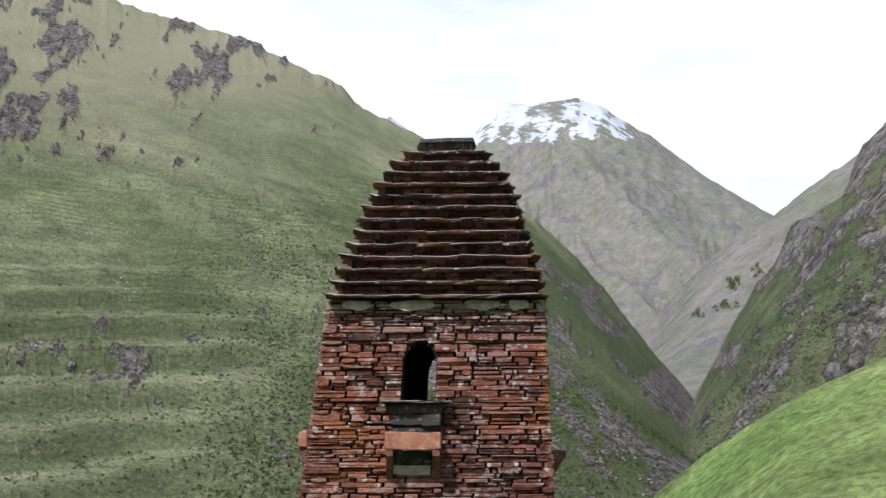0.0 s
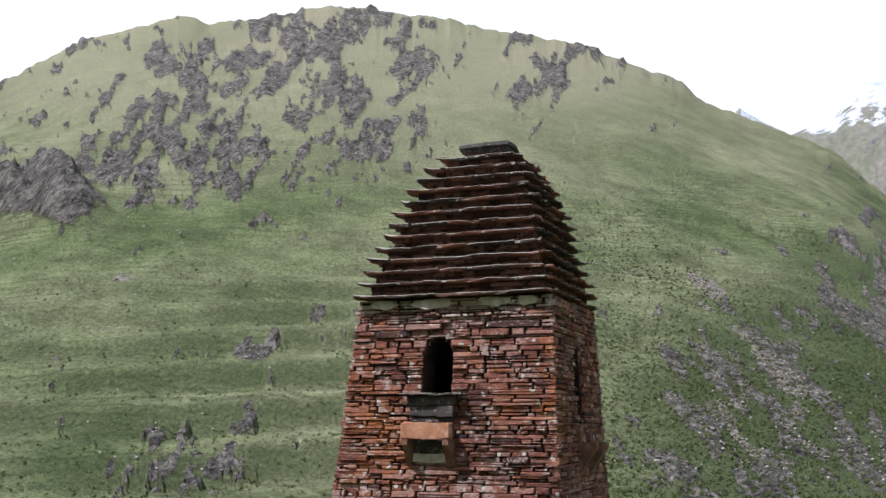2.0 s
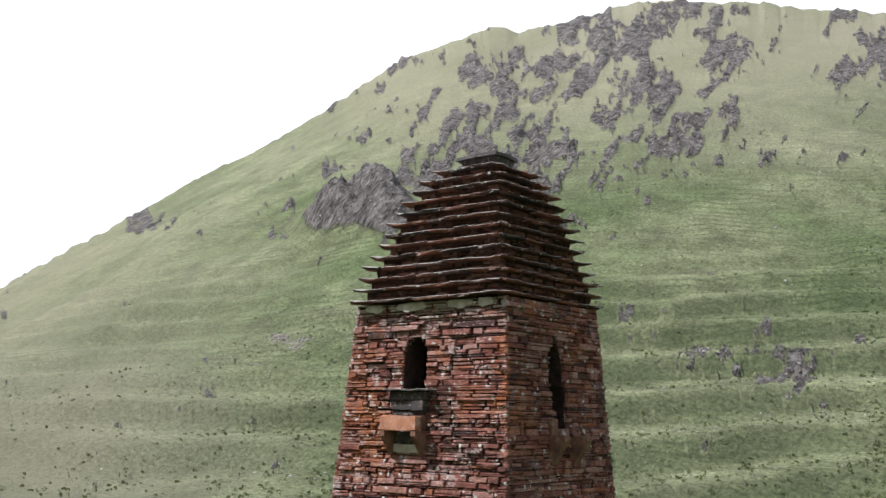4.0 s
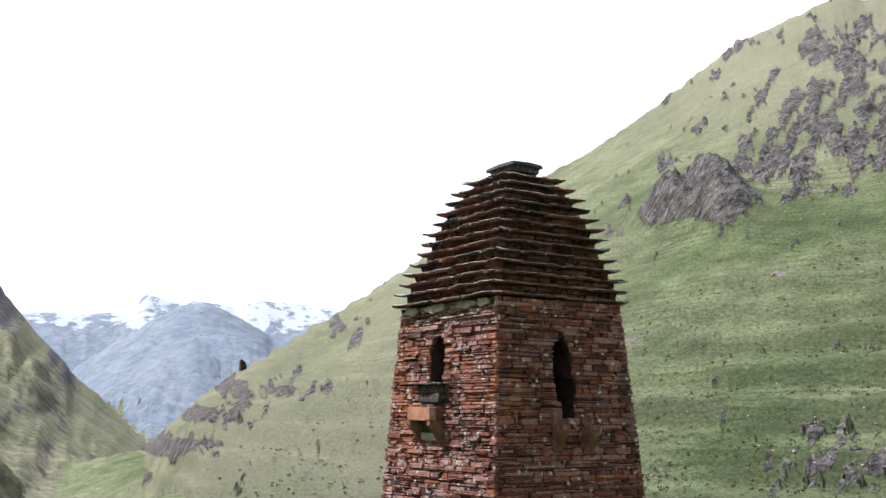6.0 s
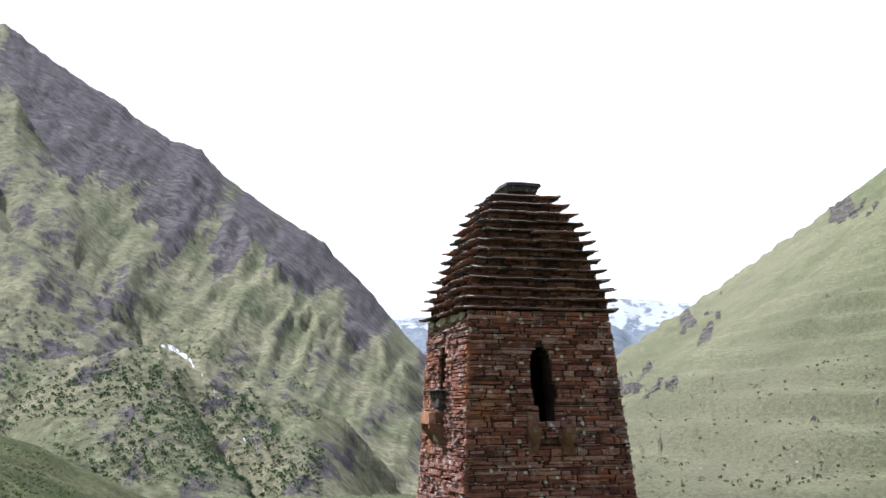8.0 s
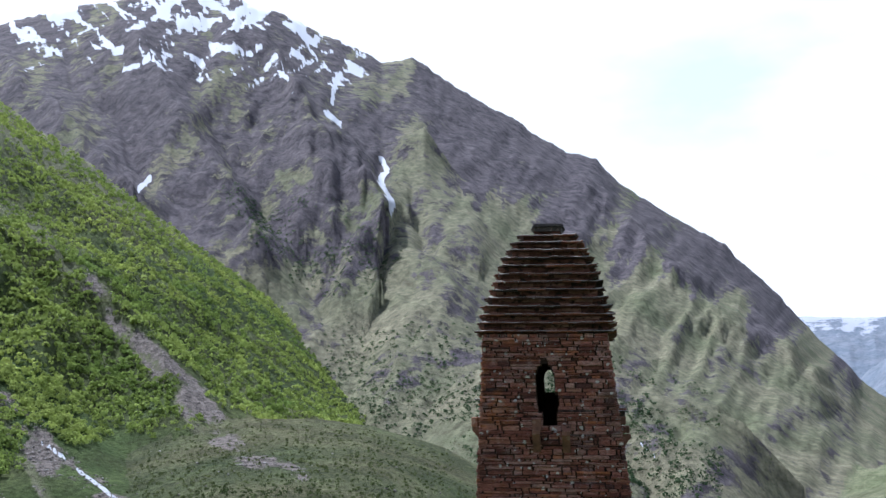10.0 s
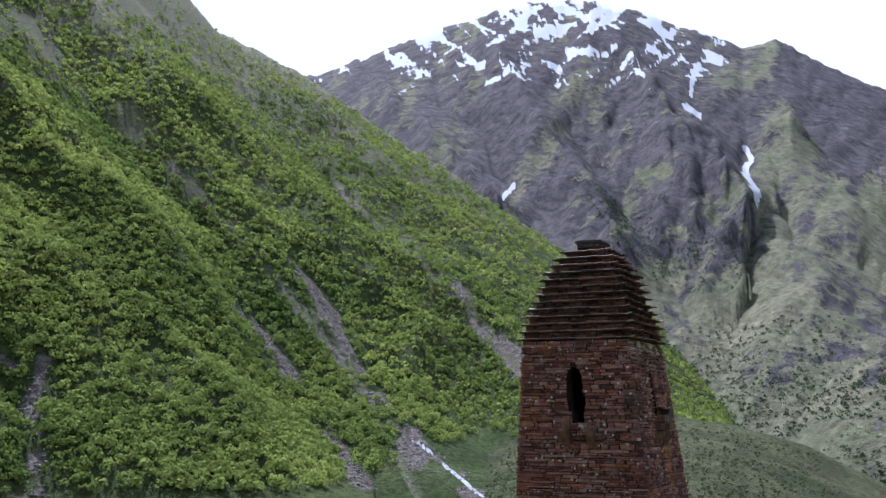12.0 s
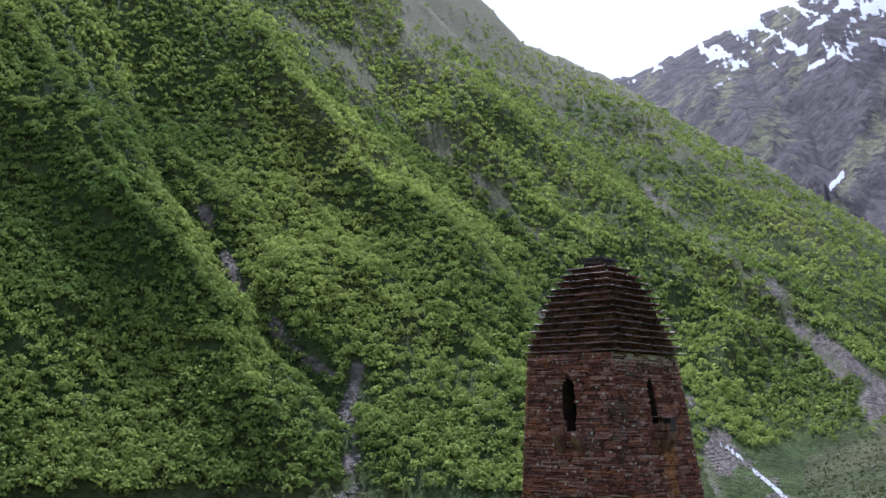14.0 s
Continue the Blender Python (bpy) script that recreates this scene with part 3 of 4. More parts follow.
massif = 0.5 * (LAYER == 7) * np.clip(5.5 * U * (1 - U), 0, 1) ** 1.5
Z = Z + massif * (landform([(108.8, 20.4), (106.2, 18.5), (105.2, 16.6), (104, 14.5), (102.1, 12.3), (100.6, 10.5), (99.7, 8), (98.5, 5)], 2.0, 95)
                  + landform([(115, 20.4), (113.8, 19.4), (112.8, 17.3), (111.2, 15.3), (109.6, 13.2), (108.3, 10.8), (107.1, 8)], 1.5, 60)
                  + landform([(121.5, 18.6), (119, 15.5), (116.5, 13.2), (114, 11)], 1.2, 50)
                  + landform([(89.3, 14.1), (87.1, 10.3), (85, 7.1), (82.2, 5), (79.5, 3.2), (77.1, 1.4)], 1.3, 45)
                  - landform([(103, 17.8), (103.3, 16.6), (102.1, 15.5), (100.4, 14.1), (99.9, 12.6), (99.3, 11.4), (98.2, 9.6), (96.8, 7)], 1.6, 42)
                  - landform([(110, 20.1), (110.6, 17.4), (109.3, 14.8), (107.0, 12.2), (105.2, 9.5), (103.5, 6)], 1.5, 60)
                  - landform([(117.5, 19.6), (116.2, 17), (113.6, 14.4), (111.5, 11.5)], 1.2, 45))
flank = 0.75 * np.isin(LAYER, (8, 9)) * np.clip(8 * U * (1 - U), 0, 1)
Z = Z + flank * (landform([(95.6, 9.5), (94, 7.4), (92, 5.6), (90.5, 3.6)], 0.9, 26) - landform([(98.6, 11.2), (95.2, 8.2), (92.8, 6), (91.1, 3.7), (88.7, 1.7), (86, -2.4), (84.8, -4.4)], 0.8, 30)
                 - landform([(90, 6.6), (88.2, 4.2), (86.6, 2.4), (84, 0)], 0.7, 16))
wooded = np.isin(LAYER, (10, 11, 12)) * np.clip(6 * U * (1 - U), 0, 1)
Z = Z + wooded * (landform([(146, 20), (142.1, 16.5), (138.8, 13.5), (135, 9.8), (132, 6.5), (129, 2.5)], 1.6, 13, .3) - landform([(153, 19.5), (150.9, 14.2), (149.2, 11.2), (147.2, 7.8), (145.2, 5.3), (142.9, 3.1), (141.3, .6), (141.8, -4.4)], 1.3, 11, .3)
                  + landform([(133, 18.2), (129, 14.6), (125, 11.2), (121.5, 7.6), (118.5, 3.6)], 1.5, 14, .3) + landform([(124.5, 16), (120, 12.4), (116, 9.2), (112, 5.4)], 1.3, 14, .3)
                  + landform([(160, 20), (156, 15), (152.5, 10), (149, 5), (146, -1)], 1.6, 12, .3))
EL = np.degrees(np.arctan2(Z - EYE_Z, R))

hill = LAYER == 0
gorge = (KIND == 1) | (hill & (A < 1))
ROCKS = [(34.5, 13.4, 3.6, 1.9), (41.1, 11.97, 2.6, 1.4), (35.9, 13.22, 2.2, 1.7), (32.7, 13.95, 2.6, 2.0), (34.4, 18.81, 2.0, .9), (36, 16, 2.4, .9), (30.7, 18.45, 1.5, 1.0),
         (26.3, 20.6, 3.2, 1.0), (26.7, 16.59, 2.6, 1.7), (21.8, 19.46, 1.6, .8), (15, 18.94, 1.3, 1.1), (11.5, 19.53, 1.6, .6), (32.1, 3.84, 1.8, .8),
         (28.6, 4.85, 2.0, .8), (35.1, -1.78, 3.0, 1.2), (54.3, 10.3, 1.5, .7), (62.4, 4.8, 1.1, .6), (65.3, 1.3, 1.4, .55), (68.1, 1.2, 1.2, .8), (69.7, -0.3, 1.4, .9), (71.3, -1.9, 1.6, 1.0), (73.0, -3.3, 1.5, 1.0), (23.1, 3.6, 1.6, .7), (19.2, 2.4, 1.0, .9), (20.3, 3.33, 2.8, 1.0)]
knob = np.where(hill, blob([(41.9, 11.1, 2.3, 1.2), (43.9, 10.5, 1.6, .7)]), 0) ** 1.5
Z = Z + 26 * knob
crag = ridged(X * .013 + Z * .008, Y * .013, 4, 51, .6)
shred = 0.6 * fbm(X * .028 + Z * .02, Y * .028 - Z * .015, 5, 55, .6) + 0.4 * crag
# strata dip: across and along, in degrees
ACROSS, ALONG = -A * .82 - EL * .57, -A * .57 + EL * .82
frag = (0.62 * fbm(ACROSS * 1.9, ALONG * .75, 5, 55, .66) + 0.38 * fbm(A * .7, EL * 1.3, 5, 56, .64) - 0.5) / 0.085
spots = np.clip(blob([(a, e, 1.5 * wa, 1.5 * we) for a, e, wa, we in ROCKS]) * 1.3, 0, 1)
upper = np.clip((EL - 11.5) / 3, 0, 1) * np.clip((A - 8) / 8, 0, 1) * np.clip((47 - A) / 6, 0, 1)
ROCK = np.where(hill, np.clip(0.45 + 0.75 * (frag - (2.42 - 2.0 * spots - 0.80 * upper)), 0, 1), 0.0)
ROCK = np.maximum(ROCK, np.clip(knob * 2.8 + shred - 0.7, 0, 1) * hill)
spine = blob([(68.0, 1.5, .9, .6), (69.6, 0.0, 1.1, .7), (71.2, -1.7, 1.3, .8), (72.9, -3.2, 1.3, .8), (62.4, 4.9, .8, .4), (65.2, 1.3, 1.2, .35), (54.3, 10.5, 1.0, .4)])
ROCK = np.maximum(ROCK, np.clip(1.7 * spine + 0.22 * frag - 0.62, 0, 1) * hill)
ribs = (fbm((A - EL) * .9, (A + EL) * .35, 5, 57, .62) - 0.5) / 0.12
side = np.clip((13 - A) / 6, 0, 1) * np.clip((12 - EL - np.clip(A + 2, 0, 11) * .5) / 4, 0, 1)
ROCK = np.where(hill & (A < 14), np.maximum(ROCK, np.clip(0.45 + 0.75 * (ribs - (2.6 - 2.45 * side)), 0, 1)), ROCK)
cliff = (fbm((A + EL * .7) * 1.1, (A * .5 - EL) * .4, 5, 52, .64) - 0.5) / 0.12
ROCK = np.where(KIND == 1, np.clip(0.40 + 0.30 * cliff + 0.2 * np.clip((EL - 4) / 6, 0, 1), 0, 1), ROCK)
DOWN = A + 0.55 * EL
band = (fbm(DOWN * .55 + .8 * fbm(A * .2, EL * .25, 4, 63), EL * .34, 6, 53, .66) - 0.5) / 0.12
# dark flank: heather, and mostly cloud shadow painted as rock colour
heath_shade = np.clip((EL - 4.6 - 0.42 * (A - 80) + 0.8 * band) / 1.6, 0, 1) * (LAYER == 7) * np.clip((99 - A) / 2, 0, 1)
screes_low = np.clip((3.0 - EL) / 3, 0, 1) * (LAYER == 9)
ROCK = np.where(KIND == 2, np.clip(0.27 + 0.13 * band + 0.07 * np.clip((EL - 12) / 5, 0, 1) + 0.34 * np.clip((A - 97.5) / 3, 0, 1) * np.clip((EL - 6) / 5, 0, 1) + 0.5 * heath_shade + 0.1 * screes_low, 0, 1), ROCK)
ROCK = np.where(KIND == 3, 0.42 * ridged(X * .003, Y * .003, 4, 54), ROCK)
ROCK = np.where(KIND == 5, np.clip((EL - 11 - np.clip((A - 112) * .45, 0, 9)) / 5, 0, 1) * (0.15 + 0.75 * shred) * (A < 140), ROCK)
Z = Z + np.where((KIND == 0) | (KIND == 1), np.clip(ROCK - 0.3, 0, .7) * np.where(hill, 14 * np.clip(np.maximum(EL - 2, A - 62) / 10, .16, 1), 15) * (ridged(ACROSS * 2.0, ALONG * .8, 5, 60, .62) - 0.42), 0)
Z = Z + np.where(KIND == 2, np.clip(ROCK - 0.15, 0, 1) * 9 * np.clip(R / 1500, .3, 1) * (ridged(DOWN * 1.6 + .8 * fbm(A * .4, EL * .4, 3, 64), EL * 1.2, 4, 61, .6) - 0.55), 0)
# grazing terraces on the lower hill
terr = np.clip((11 - EL) / 5, 0, 1) * np.clip((A - 6) / 10, 0, 1) * hill * np.clip(1 - ROCK * 1.5, 0, 1)
terr = terr * np.clip(fbm(X * .007, Y * .007, 3, 71) * 3 - 0.7, 0.1, 1)
phase = Z / 10.5 + 1.9 * fbm(X * .005, Y * .005, 3, 70)
tread = phase % 1.0
step = np.clip((tread - .55) / .45, 0, 1)
SCRUB_SHADE = terr * np.clip((tread - .5) * 6, 0, 1) * np.clip((1 - tread) * 8, 0, 1)
Z = Z + terr * 10.5 * 0.80 * (step * step * (3 - 2 * step) - tread + .22)
tread2 = (Z / 3.4 + 1.2 * fbm(X * .012, Y * .012, 3, 72)) % 1.0
Z = Z + hill * np.clip(1 - ROCK * 2, 0, 1) * (R > 240) * np.clip((15 - EL) / 5, 0, 1) * 1.3 * (np.clip((tread2 - .5) / .5, 0, 1) - tread2 + .25)
Z = Z + np.where(R > 60, 0.9 * (fbm(X * .08, Y * .08, 3, 80) - 0.5), 0)

# gorge flank: scrub plus a cloud's shade, both put into this dark mark
SCRUB_SHADE = np.maximum(SCRUB_SHADE, 1.25 * side * hill * np.clip(0.3 + 1.2 * fbm(X * .02, Y * .02, 4, 73), 0, 1))
DRY = np.where(hill, np.clip((EL - 11.5) / 8, 0, 1) * (0.5 + 0.7 * fbm(X * .01, Y * .01, 4, 91)), 0.0)
# left slope paler: drier grass, plus its brighter sunlight put into the colour
DRY = np.where(hill, np.maximum(DRY, np.clip((A - 44) / 14, 0, 1) * (0.25 + 0.6 * fbm(X * .012, Y * .012, 4, 92))), DRY)
DRY = np.where(KIND == 2, np.clip(0.25 + 0.10 * band + 0.3 * np.clip((EL - 8) / 8, 0, 1), 0, 0.7), DRY)
DRY = np.where(KIND == 3, 0.2, DRY)
DRY = np.where(KIND == 5, np.clip((EL - 8 - np.clip((A - 112) * .45, 0, 9)) / 6, 0, 0.8) * (A < 140), DRY)
SCREE = streak([[(129.2, 6.73), (127.1, 3.87), (124.2, -0.87), (122, -4.13)], [(126.5, 8.03), (123.5, 4.87), (120.9, 0.92), (118.1, -2.34), (115.6, -4.42)],
                [(116.8, 7.46), (112.6, 2.92), (109.5, -0.75), (105.7, -3.46)], [(141.4, -4.51), (141, 0.54), (139.8, 3.12)], [(148.9, 11), (146.9, 7.34), (144.3, 4.59), (141.7, 2.72)]], 0.55)
SCREE = np.maximum(SCREE, streak([[(121.7, 1.02), (118.7, -2.64)], [(141.3, -4.51), (141.2, -1.54)], [(111.8, 1.04), (107.8, -2.44)]], 0.8)) * (KIND != 2)
SCREE = np.maximum(SCREE, 1.1 * streak([[(6.3, 6.2), (4.6, 4.6), (2.4, 1.8), (.2, -1.2)], [(5.6, 1.4), (3.2, -1.8)], [(6.6, 8.2), (5.4, 7.2)]], 0.42) * hill)
SCREE = np.where(hill, np.maximum(SCREE, blob([(46.4, 4.38, 1.4, .6), (43.6, 4.68, 1.2, .4), (38.2, 7.75, .9, .4), (48.5, 3.07, .8, .5)]) * 0.8), SCREE)
gap = np.zeros(Z.shape)
for k in (11, 12):
    over = EL - np.degrees(np.arctan2(crest(RIDGES[k], A) - EYE_Z, RIDGES[k][2]))
    width = 0.2 + 2.6 * fbm(A * .25, EL * .25, 3, 140 + k)
    gap = np.maximum(gap, (LAYER < k) * (LAYER > 9) * np.clip(1.25 - over / width, 0, 1) * (over > -.1))
SCREE = SCREE * np.clip(-0.9 + 3.2 * fbm(X * .05, Y * .05, 5, 58, .7), 0, 1.1)
gap = gap * np.clip(3.2 * (fbm(A * .35, EL * .35, 4, 142, .6) - 0.30), 0.15, 1)
SCREE = np.maximum(SCREE, gap * np.clip(-1.05 + 2.7 * fbm(X * .03, Y * .03, 5, 59, .7), 0, .8))
DRY = np.maximum(DRY, 0.6 * gap)
WARP = 0.35
SNOW = streak([[(102.9, 18.01), (103.2, 16.93)], [(103.5, 16.34), (102.5, 15.64)], [(100.5, 14.15), (100, 13.35), (100.5, 12.86), (99.7, 11.47)], [(112.9, 12.5), (113.5, 11.8)]], 0.16)
SNOW = np.maximum(SNOW, streak([[(119.1, -1.45), (118, -2.24)], [(117.4, -2.83), (115.1, -4.72)], [(90.9, 3.79), (89.9, 3.39), (89.1, 2.9)]], 0.11)) * 0.95
SNOW = np.maximum(SNOW, 0.62 * streak([[(89.1, 2.8), (87.9, 1.43), (87.1, -0.35), (85.2, -2.31), (83.9, -3.97)]], 0.05))
high = np.clip((EL - 15.4) / 3.4, 0, 1) * (LAYER == 7) * np.clip((A - 97) / 6, 0, 1)
runs = np.maximum(fbm((A + EL * 1.1) * .5, (EL - A * .6) * 2.6, 5, 95, .62), fbm((A - EL * 1.1) * .5, (EL + A * .5) * 2.6, 5, 96, .62))
SNOW = np.maximum(SNOW, high * np.clip(0.30 + 0.22 * (runs - .56) / .08 + 0.25 * np.clip((EL - 18.5) / 3, 0, 1), 0, .85))
SNOW = np.maximum(SNOW, np.where(LAYER == 1, np.clip((EL - 13.9 + .9 * (fbm(A * 1.2, EL * .8, 4, 98) - .5)) / 1.0, 0, 1) * np.clip((A + 11) / 3, 0, 1) * (0.16 + 0.58 * ridged(A * .9 + EL * .5, EL * 1.1, 4, 96)), 0))
SNOW = np.maximum(SNOW, np.where(LAYER == 5, np.clip((EL - 3.7) / .8, 0, 1) * (0.50 + 0.6 * (fbm(A * 1.5, EL * 1.5, 4, 97) - .45)), 0))


def sheet(name, x, y, z, kinds, mats, marks, wrap):
    n, m = z.shape
    verts = np.stack([x, y, z], -1).reshape(-1, 3).astype(np.float32)
    i = np.arange(n if wrap else n - 1)[:, None]
    j = np.arange(m - 1)[None]
    i2 = (i + 1) % n
    quads = np.stack([i * m + j, i * m + j + 1, i2 * m + j + 1, i2 * m + j], -1).reshape(-1, 4).astype(np.int32)
    me = bpy.data.meshes.new(name)
    me.vertices.add(len(verts))
    me.vertices.foreach_set("co", verts.ravel())
    me.loops.add(quads.size)
    me.loops.foreach_set("vertex_index", quads.ravel())
    me.polygons.add(len(quads))
    me.polygons.foreach_set("loop_start", np.arange(0, quads.size, 4, dtype=np.int32))
    me.polygons.foreach_set("material_index", kinds[: len(i), :-1].reshape(-1).astype(np.int32))
    me.polygons.foreach_set("use_smooth", np.ones(len(quads), bool))
    for mat in mats:
        me.materials.append(mat)
    for key, values in marks.items():
        at = me.attributes.new(key, "FLOAT", "POINT")
        at.data.foreach_set("value", values.reshape(-1).astype(np.float32))
    me.update(calc_edges=True)
    return new(name, me)


ground = sheet("ground", X, Y, Z, KIND, [M_HILL, M_GORGE, M_MOUNT, M_SNOWPK, M_HAZE_BLUE, M_WOOD, M_MEADOW, M_TURF_SHADED],
               {"rock": ROCK, "scree": SCREE, "snow": SNOW, "dry": DRY, "scrub_shade": SCRUB_SHADE}, True)
tagged(ground, "green mountain valley with grazed slopes, rocky outcrops and snowy peaks", "ground", kind="structure")


# ---- growth on the slopes ----
def scatter(name, mat, mask, count, size, leaves, leaf, seed, label, squash=0.8):
    """Many small crowns of loose leaf clumps, one object."""
    rng = np.random.default_rng(seed)
    w = mask[:-1, :-1].clip(0).ravel()
    pick = rng.choice(len(w), count, p=w / w.sum())
    ii, jj = pick // (ROWS - 1), pick % (ROWS - 1)
    fa, fb = rng.random(count), rng.random(count)

    def at(v):
        return (v[ii, jj] * (1 - fa) + v[ii + 1, jj] * fa) * (1 - fb) + (v[ii, jj + 1] * (1 - fa) + v[ii + 1, jj + 1] * fa) * fb

    base = np.stack([at(X), at(Y), at(Z)], -1)
    s = size * (0.65 + 0.75 * rng.random(count))
    d = rng.normal(size=(count, leaves, 3))
    d /= np.linalg.norm(d, axis=2, keepdims=True)
    d[:, :, 2] = np.abs(d[:, :, 2]) * 1.0 - 0.15
    rad = (0.62 + 0.42 * rng.random((count, leaves, 1))) * s[:, None, None]
    c = base[:, None] + d * rad * np.array([1, 1, 1.25 * squash]) + np.array([0, 0, 0.55]) * s[:, None, None]
    nrm = d + 0.30 * rng.normal(size=d.shape)
    nrm /= np.linalg.norm(nrm, axis=2, keepdims=True)
    ref = rng.normal(size=d.shape)
    t1 = np.cross(nrm, ref)
    t1 /= np.linalg.norm(t1, axis=2, keepdims=True)
    t2 = np.cross(nrm, t1)
    half = leaf * s[:, None, None] * (0.7 + 0.6 * rng.random((count, leaves, 1)))
    lift = nrm * half * 0.35
    v = np.stack([c - t1 * half, c - t2 * half * .8 + lift, c + t1 * half, c + t2 * half * .8 + lift], 2).reshape(-1, 3).astype(np.float32)
    q = np.arange(len(v), dtype=np.int32)
    me = bpy.data.meshes.new(name)
    me.vertices.add(len(v))
    me.vertices.foreach_set("co", v.ravel())
    me.loops.add(len(v))
    me.loops.foreach_set("vertex_index", q)
    me.polygons.add(len(v) // 4)
    me.polygons.foreach_set("loop_start", q[::4].copy())
    me.materials.append(mat)
    tone = me.attributes.new("crown", "FLOAT", "POINT")
    tone.data.foreach_set("value", np.repeat(rng.random(count), leaves * 4).astype(np.float32))
    me.update(calc_edges=True)
    return tagged(new(name, me), label, "vegetation", kind="stuff")


bare = np.maximum(np.maximum(SCREE, SNOW * 1.3), 0.62 * gap)
wood = np.isin(LAYER, (10, 11, 12)) * np.clip(1.15 - 2.2 * bare, 0, 1) * np.clip((EL + 4.8 - np.clip((125 - A) * .35, 0, 3.4)) / 1.0, 0, 1)
wood = wood * np.clip(1.6 - np.clip((EL - 15) / 6, 0, 1) * (A < 137) * 1.5, 0.1, 1) * np.clip((fbm(X * .02, Y * .02, 3, 110) - .2) * 5, .4, 1)
wood = wood * (np.gradient(R, axis=1) < 26) * np.clip(R / 450, 0.5, 1.6) * (A < 162.5)
near_wood = wood * (R < 390)
scatter("birch_wood", M_LEAF, near_wood, 13000, 1.55, 28, 0.25, 1, "fresh green birch wood on the foot of a steep slope")
scatter("birch_wood", M_LEAF, wood - near_wood, 21000, 1.55, 9, 0.46, 4, "fresh green birch wood high on a steep shaded slope")
patch = (KIND == 2) * blob([(108.7, 10.23, 2.6, 2.0), (103.7, 9.62, 1.4, 2.0), (105.6, 12.4, 2.0, 1.0), (92.4, 8.94, .8, .4), (100.8, 9.41, 1.0, 1.8)])
patch = np.maximum(patch, 0.3 * np.isin(LAYER, (7, 8, 9)) * np.clip((6.5 - EL) / 4, 0, 1) * (A > 82))
patch = patch * (np.gradient(R, axis=1) < 14) * (patch > 0.12) * np.clip((fbm(X * .012, Y * .012, 4, 111, .65) - 0.42) * 8, 0, 1) * (R > 400)
scatter("mountain_bush", M_TREEPATCH, patch, 2800, 1.35, 9, 0.42, 2, "dark green scrub in patches on the mountainside")
shrubs = (hill * (0.07 + 1.6 * np.clip((16 - A) / 8, 0, 1) * np.clip((13 - EL) / 4, 0, 1)) * np.clip(0.35 + (fbm(X * .008, Y * .008, 3, 112) - 0.42) * 4, 0, 1) * (EL < 17) * (ROCK < .5)) + 0.7 * (KIND == 1) + 0.25 * (KIND == 2) * (EL < 7)
shrubs = shrubs + 0.35 * np.isin(LAYER, (13,)) + 0.5 * side * hill * (A < 12)
shrubs = shrubs * (np.gradient(R, axis=1) < 10) * (R > 180) * (EL > -6) * (AZ[:, None] < 162)
scatter("low_shrub", M_SHRUB, shrubs, 19000, 0.46, 5, 0.6, 3, "low dark shrubs dotted over the grass slopes", 0.6)

glen = np.isin(LAYER, (2, 3)) * (R > 400) * blob([(-15.1, 7.3, .3, .35), (-13.9, 6.6, .5, .25), (-13.4, 5.6, .6, .3), (-12, 5.2, .5, .3)]) ** 3
scatter("glen_tree", M_SHRUB, glen, 70, 3.4, 40, 0.22, 8, "dark conifers and bushes high in the gorge", 1.5)


def boulders(name, mat, mask, count, size, seed, label):
    """Loose angular stones, one object."""
    rng = np.random.default_rng(seed)
    w = mask[:-1, :-1].clip(0).ravel()
    pick = rng.choice(len(w), count, p=w / w.sum())
    ii, jj = pick // (ROWS - 1), pick % (ROWS - 1)
    base = np.stack([X[ii, jj], Y[ii, jj], Z[ii, jj]], -1) + rng.normal(size=(count, 3)) * (0.6, 0.6, 0)
    s = size * np.clip(rng.lognormal(0, .4, count), .4, 1.8)
    octa = np.array([(1, 0, 0), (0, 1, 0), (-1, 0, 0), (0, -1, 0), (0, 0, 1), (0, 0, -1), (.6, .6, .5), (-.6, -.5, .6)])
    v = octa[None] * (0.6 + 0.7 * rng.random((count, 8, 3))) * (1, 1, .75)
    turn = rng.random(count) * 6.28
    c, q = np.cos(turn)[:, None], np.sin(turn)[:, None]
    v = np.stack([v[..., 0] * c - v[..., 1] * q, v[..., 0] * q + v[..., 1] * c, v[..., 2]], -1) * s[:, None, None] + base[:, None]
    tri = np.array([(0, 1, 6), (1, 4, 6), (4, 0, 6), (1, 2, 4), (2, 3, 7), (3, 4, 7), (4, 2, 7), (3, 0, 4), (1, 0, 5), (2, 1, 5), (3, 2, 5), (0, 3, 5)])
    faces = (tri[None] + 8 * np.arange(count)[:, None, None]).reshape(-1)
    me = bpy.data.meshes.new(name)
    me.vertices.add(count * 8)
    me.vertices.foreach_set("co", v.reshape(-1).astype(np.float32))
    me.loops.add(len(faces))
    me.loops.foreach_set("vertex_index", faces.astype(np.int32))
    me.polygons.add(len(faces) // 3)
    me.polygons.foreach_set("loop_start", np.arange(0, len(faces), 3, dtype=np.int32))
    me.materials.append(mat)
    me.update(calc_edges=True)
    return tagged(new(name, me), label, "boulders", kind="stuff")


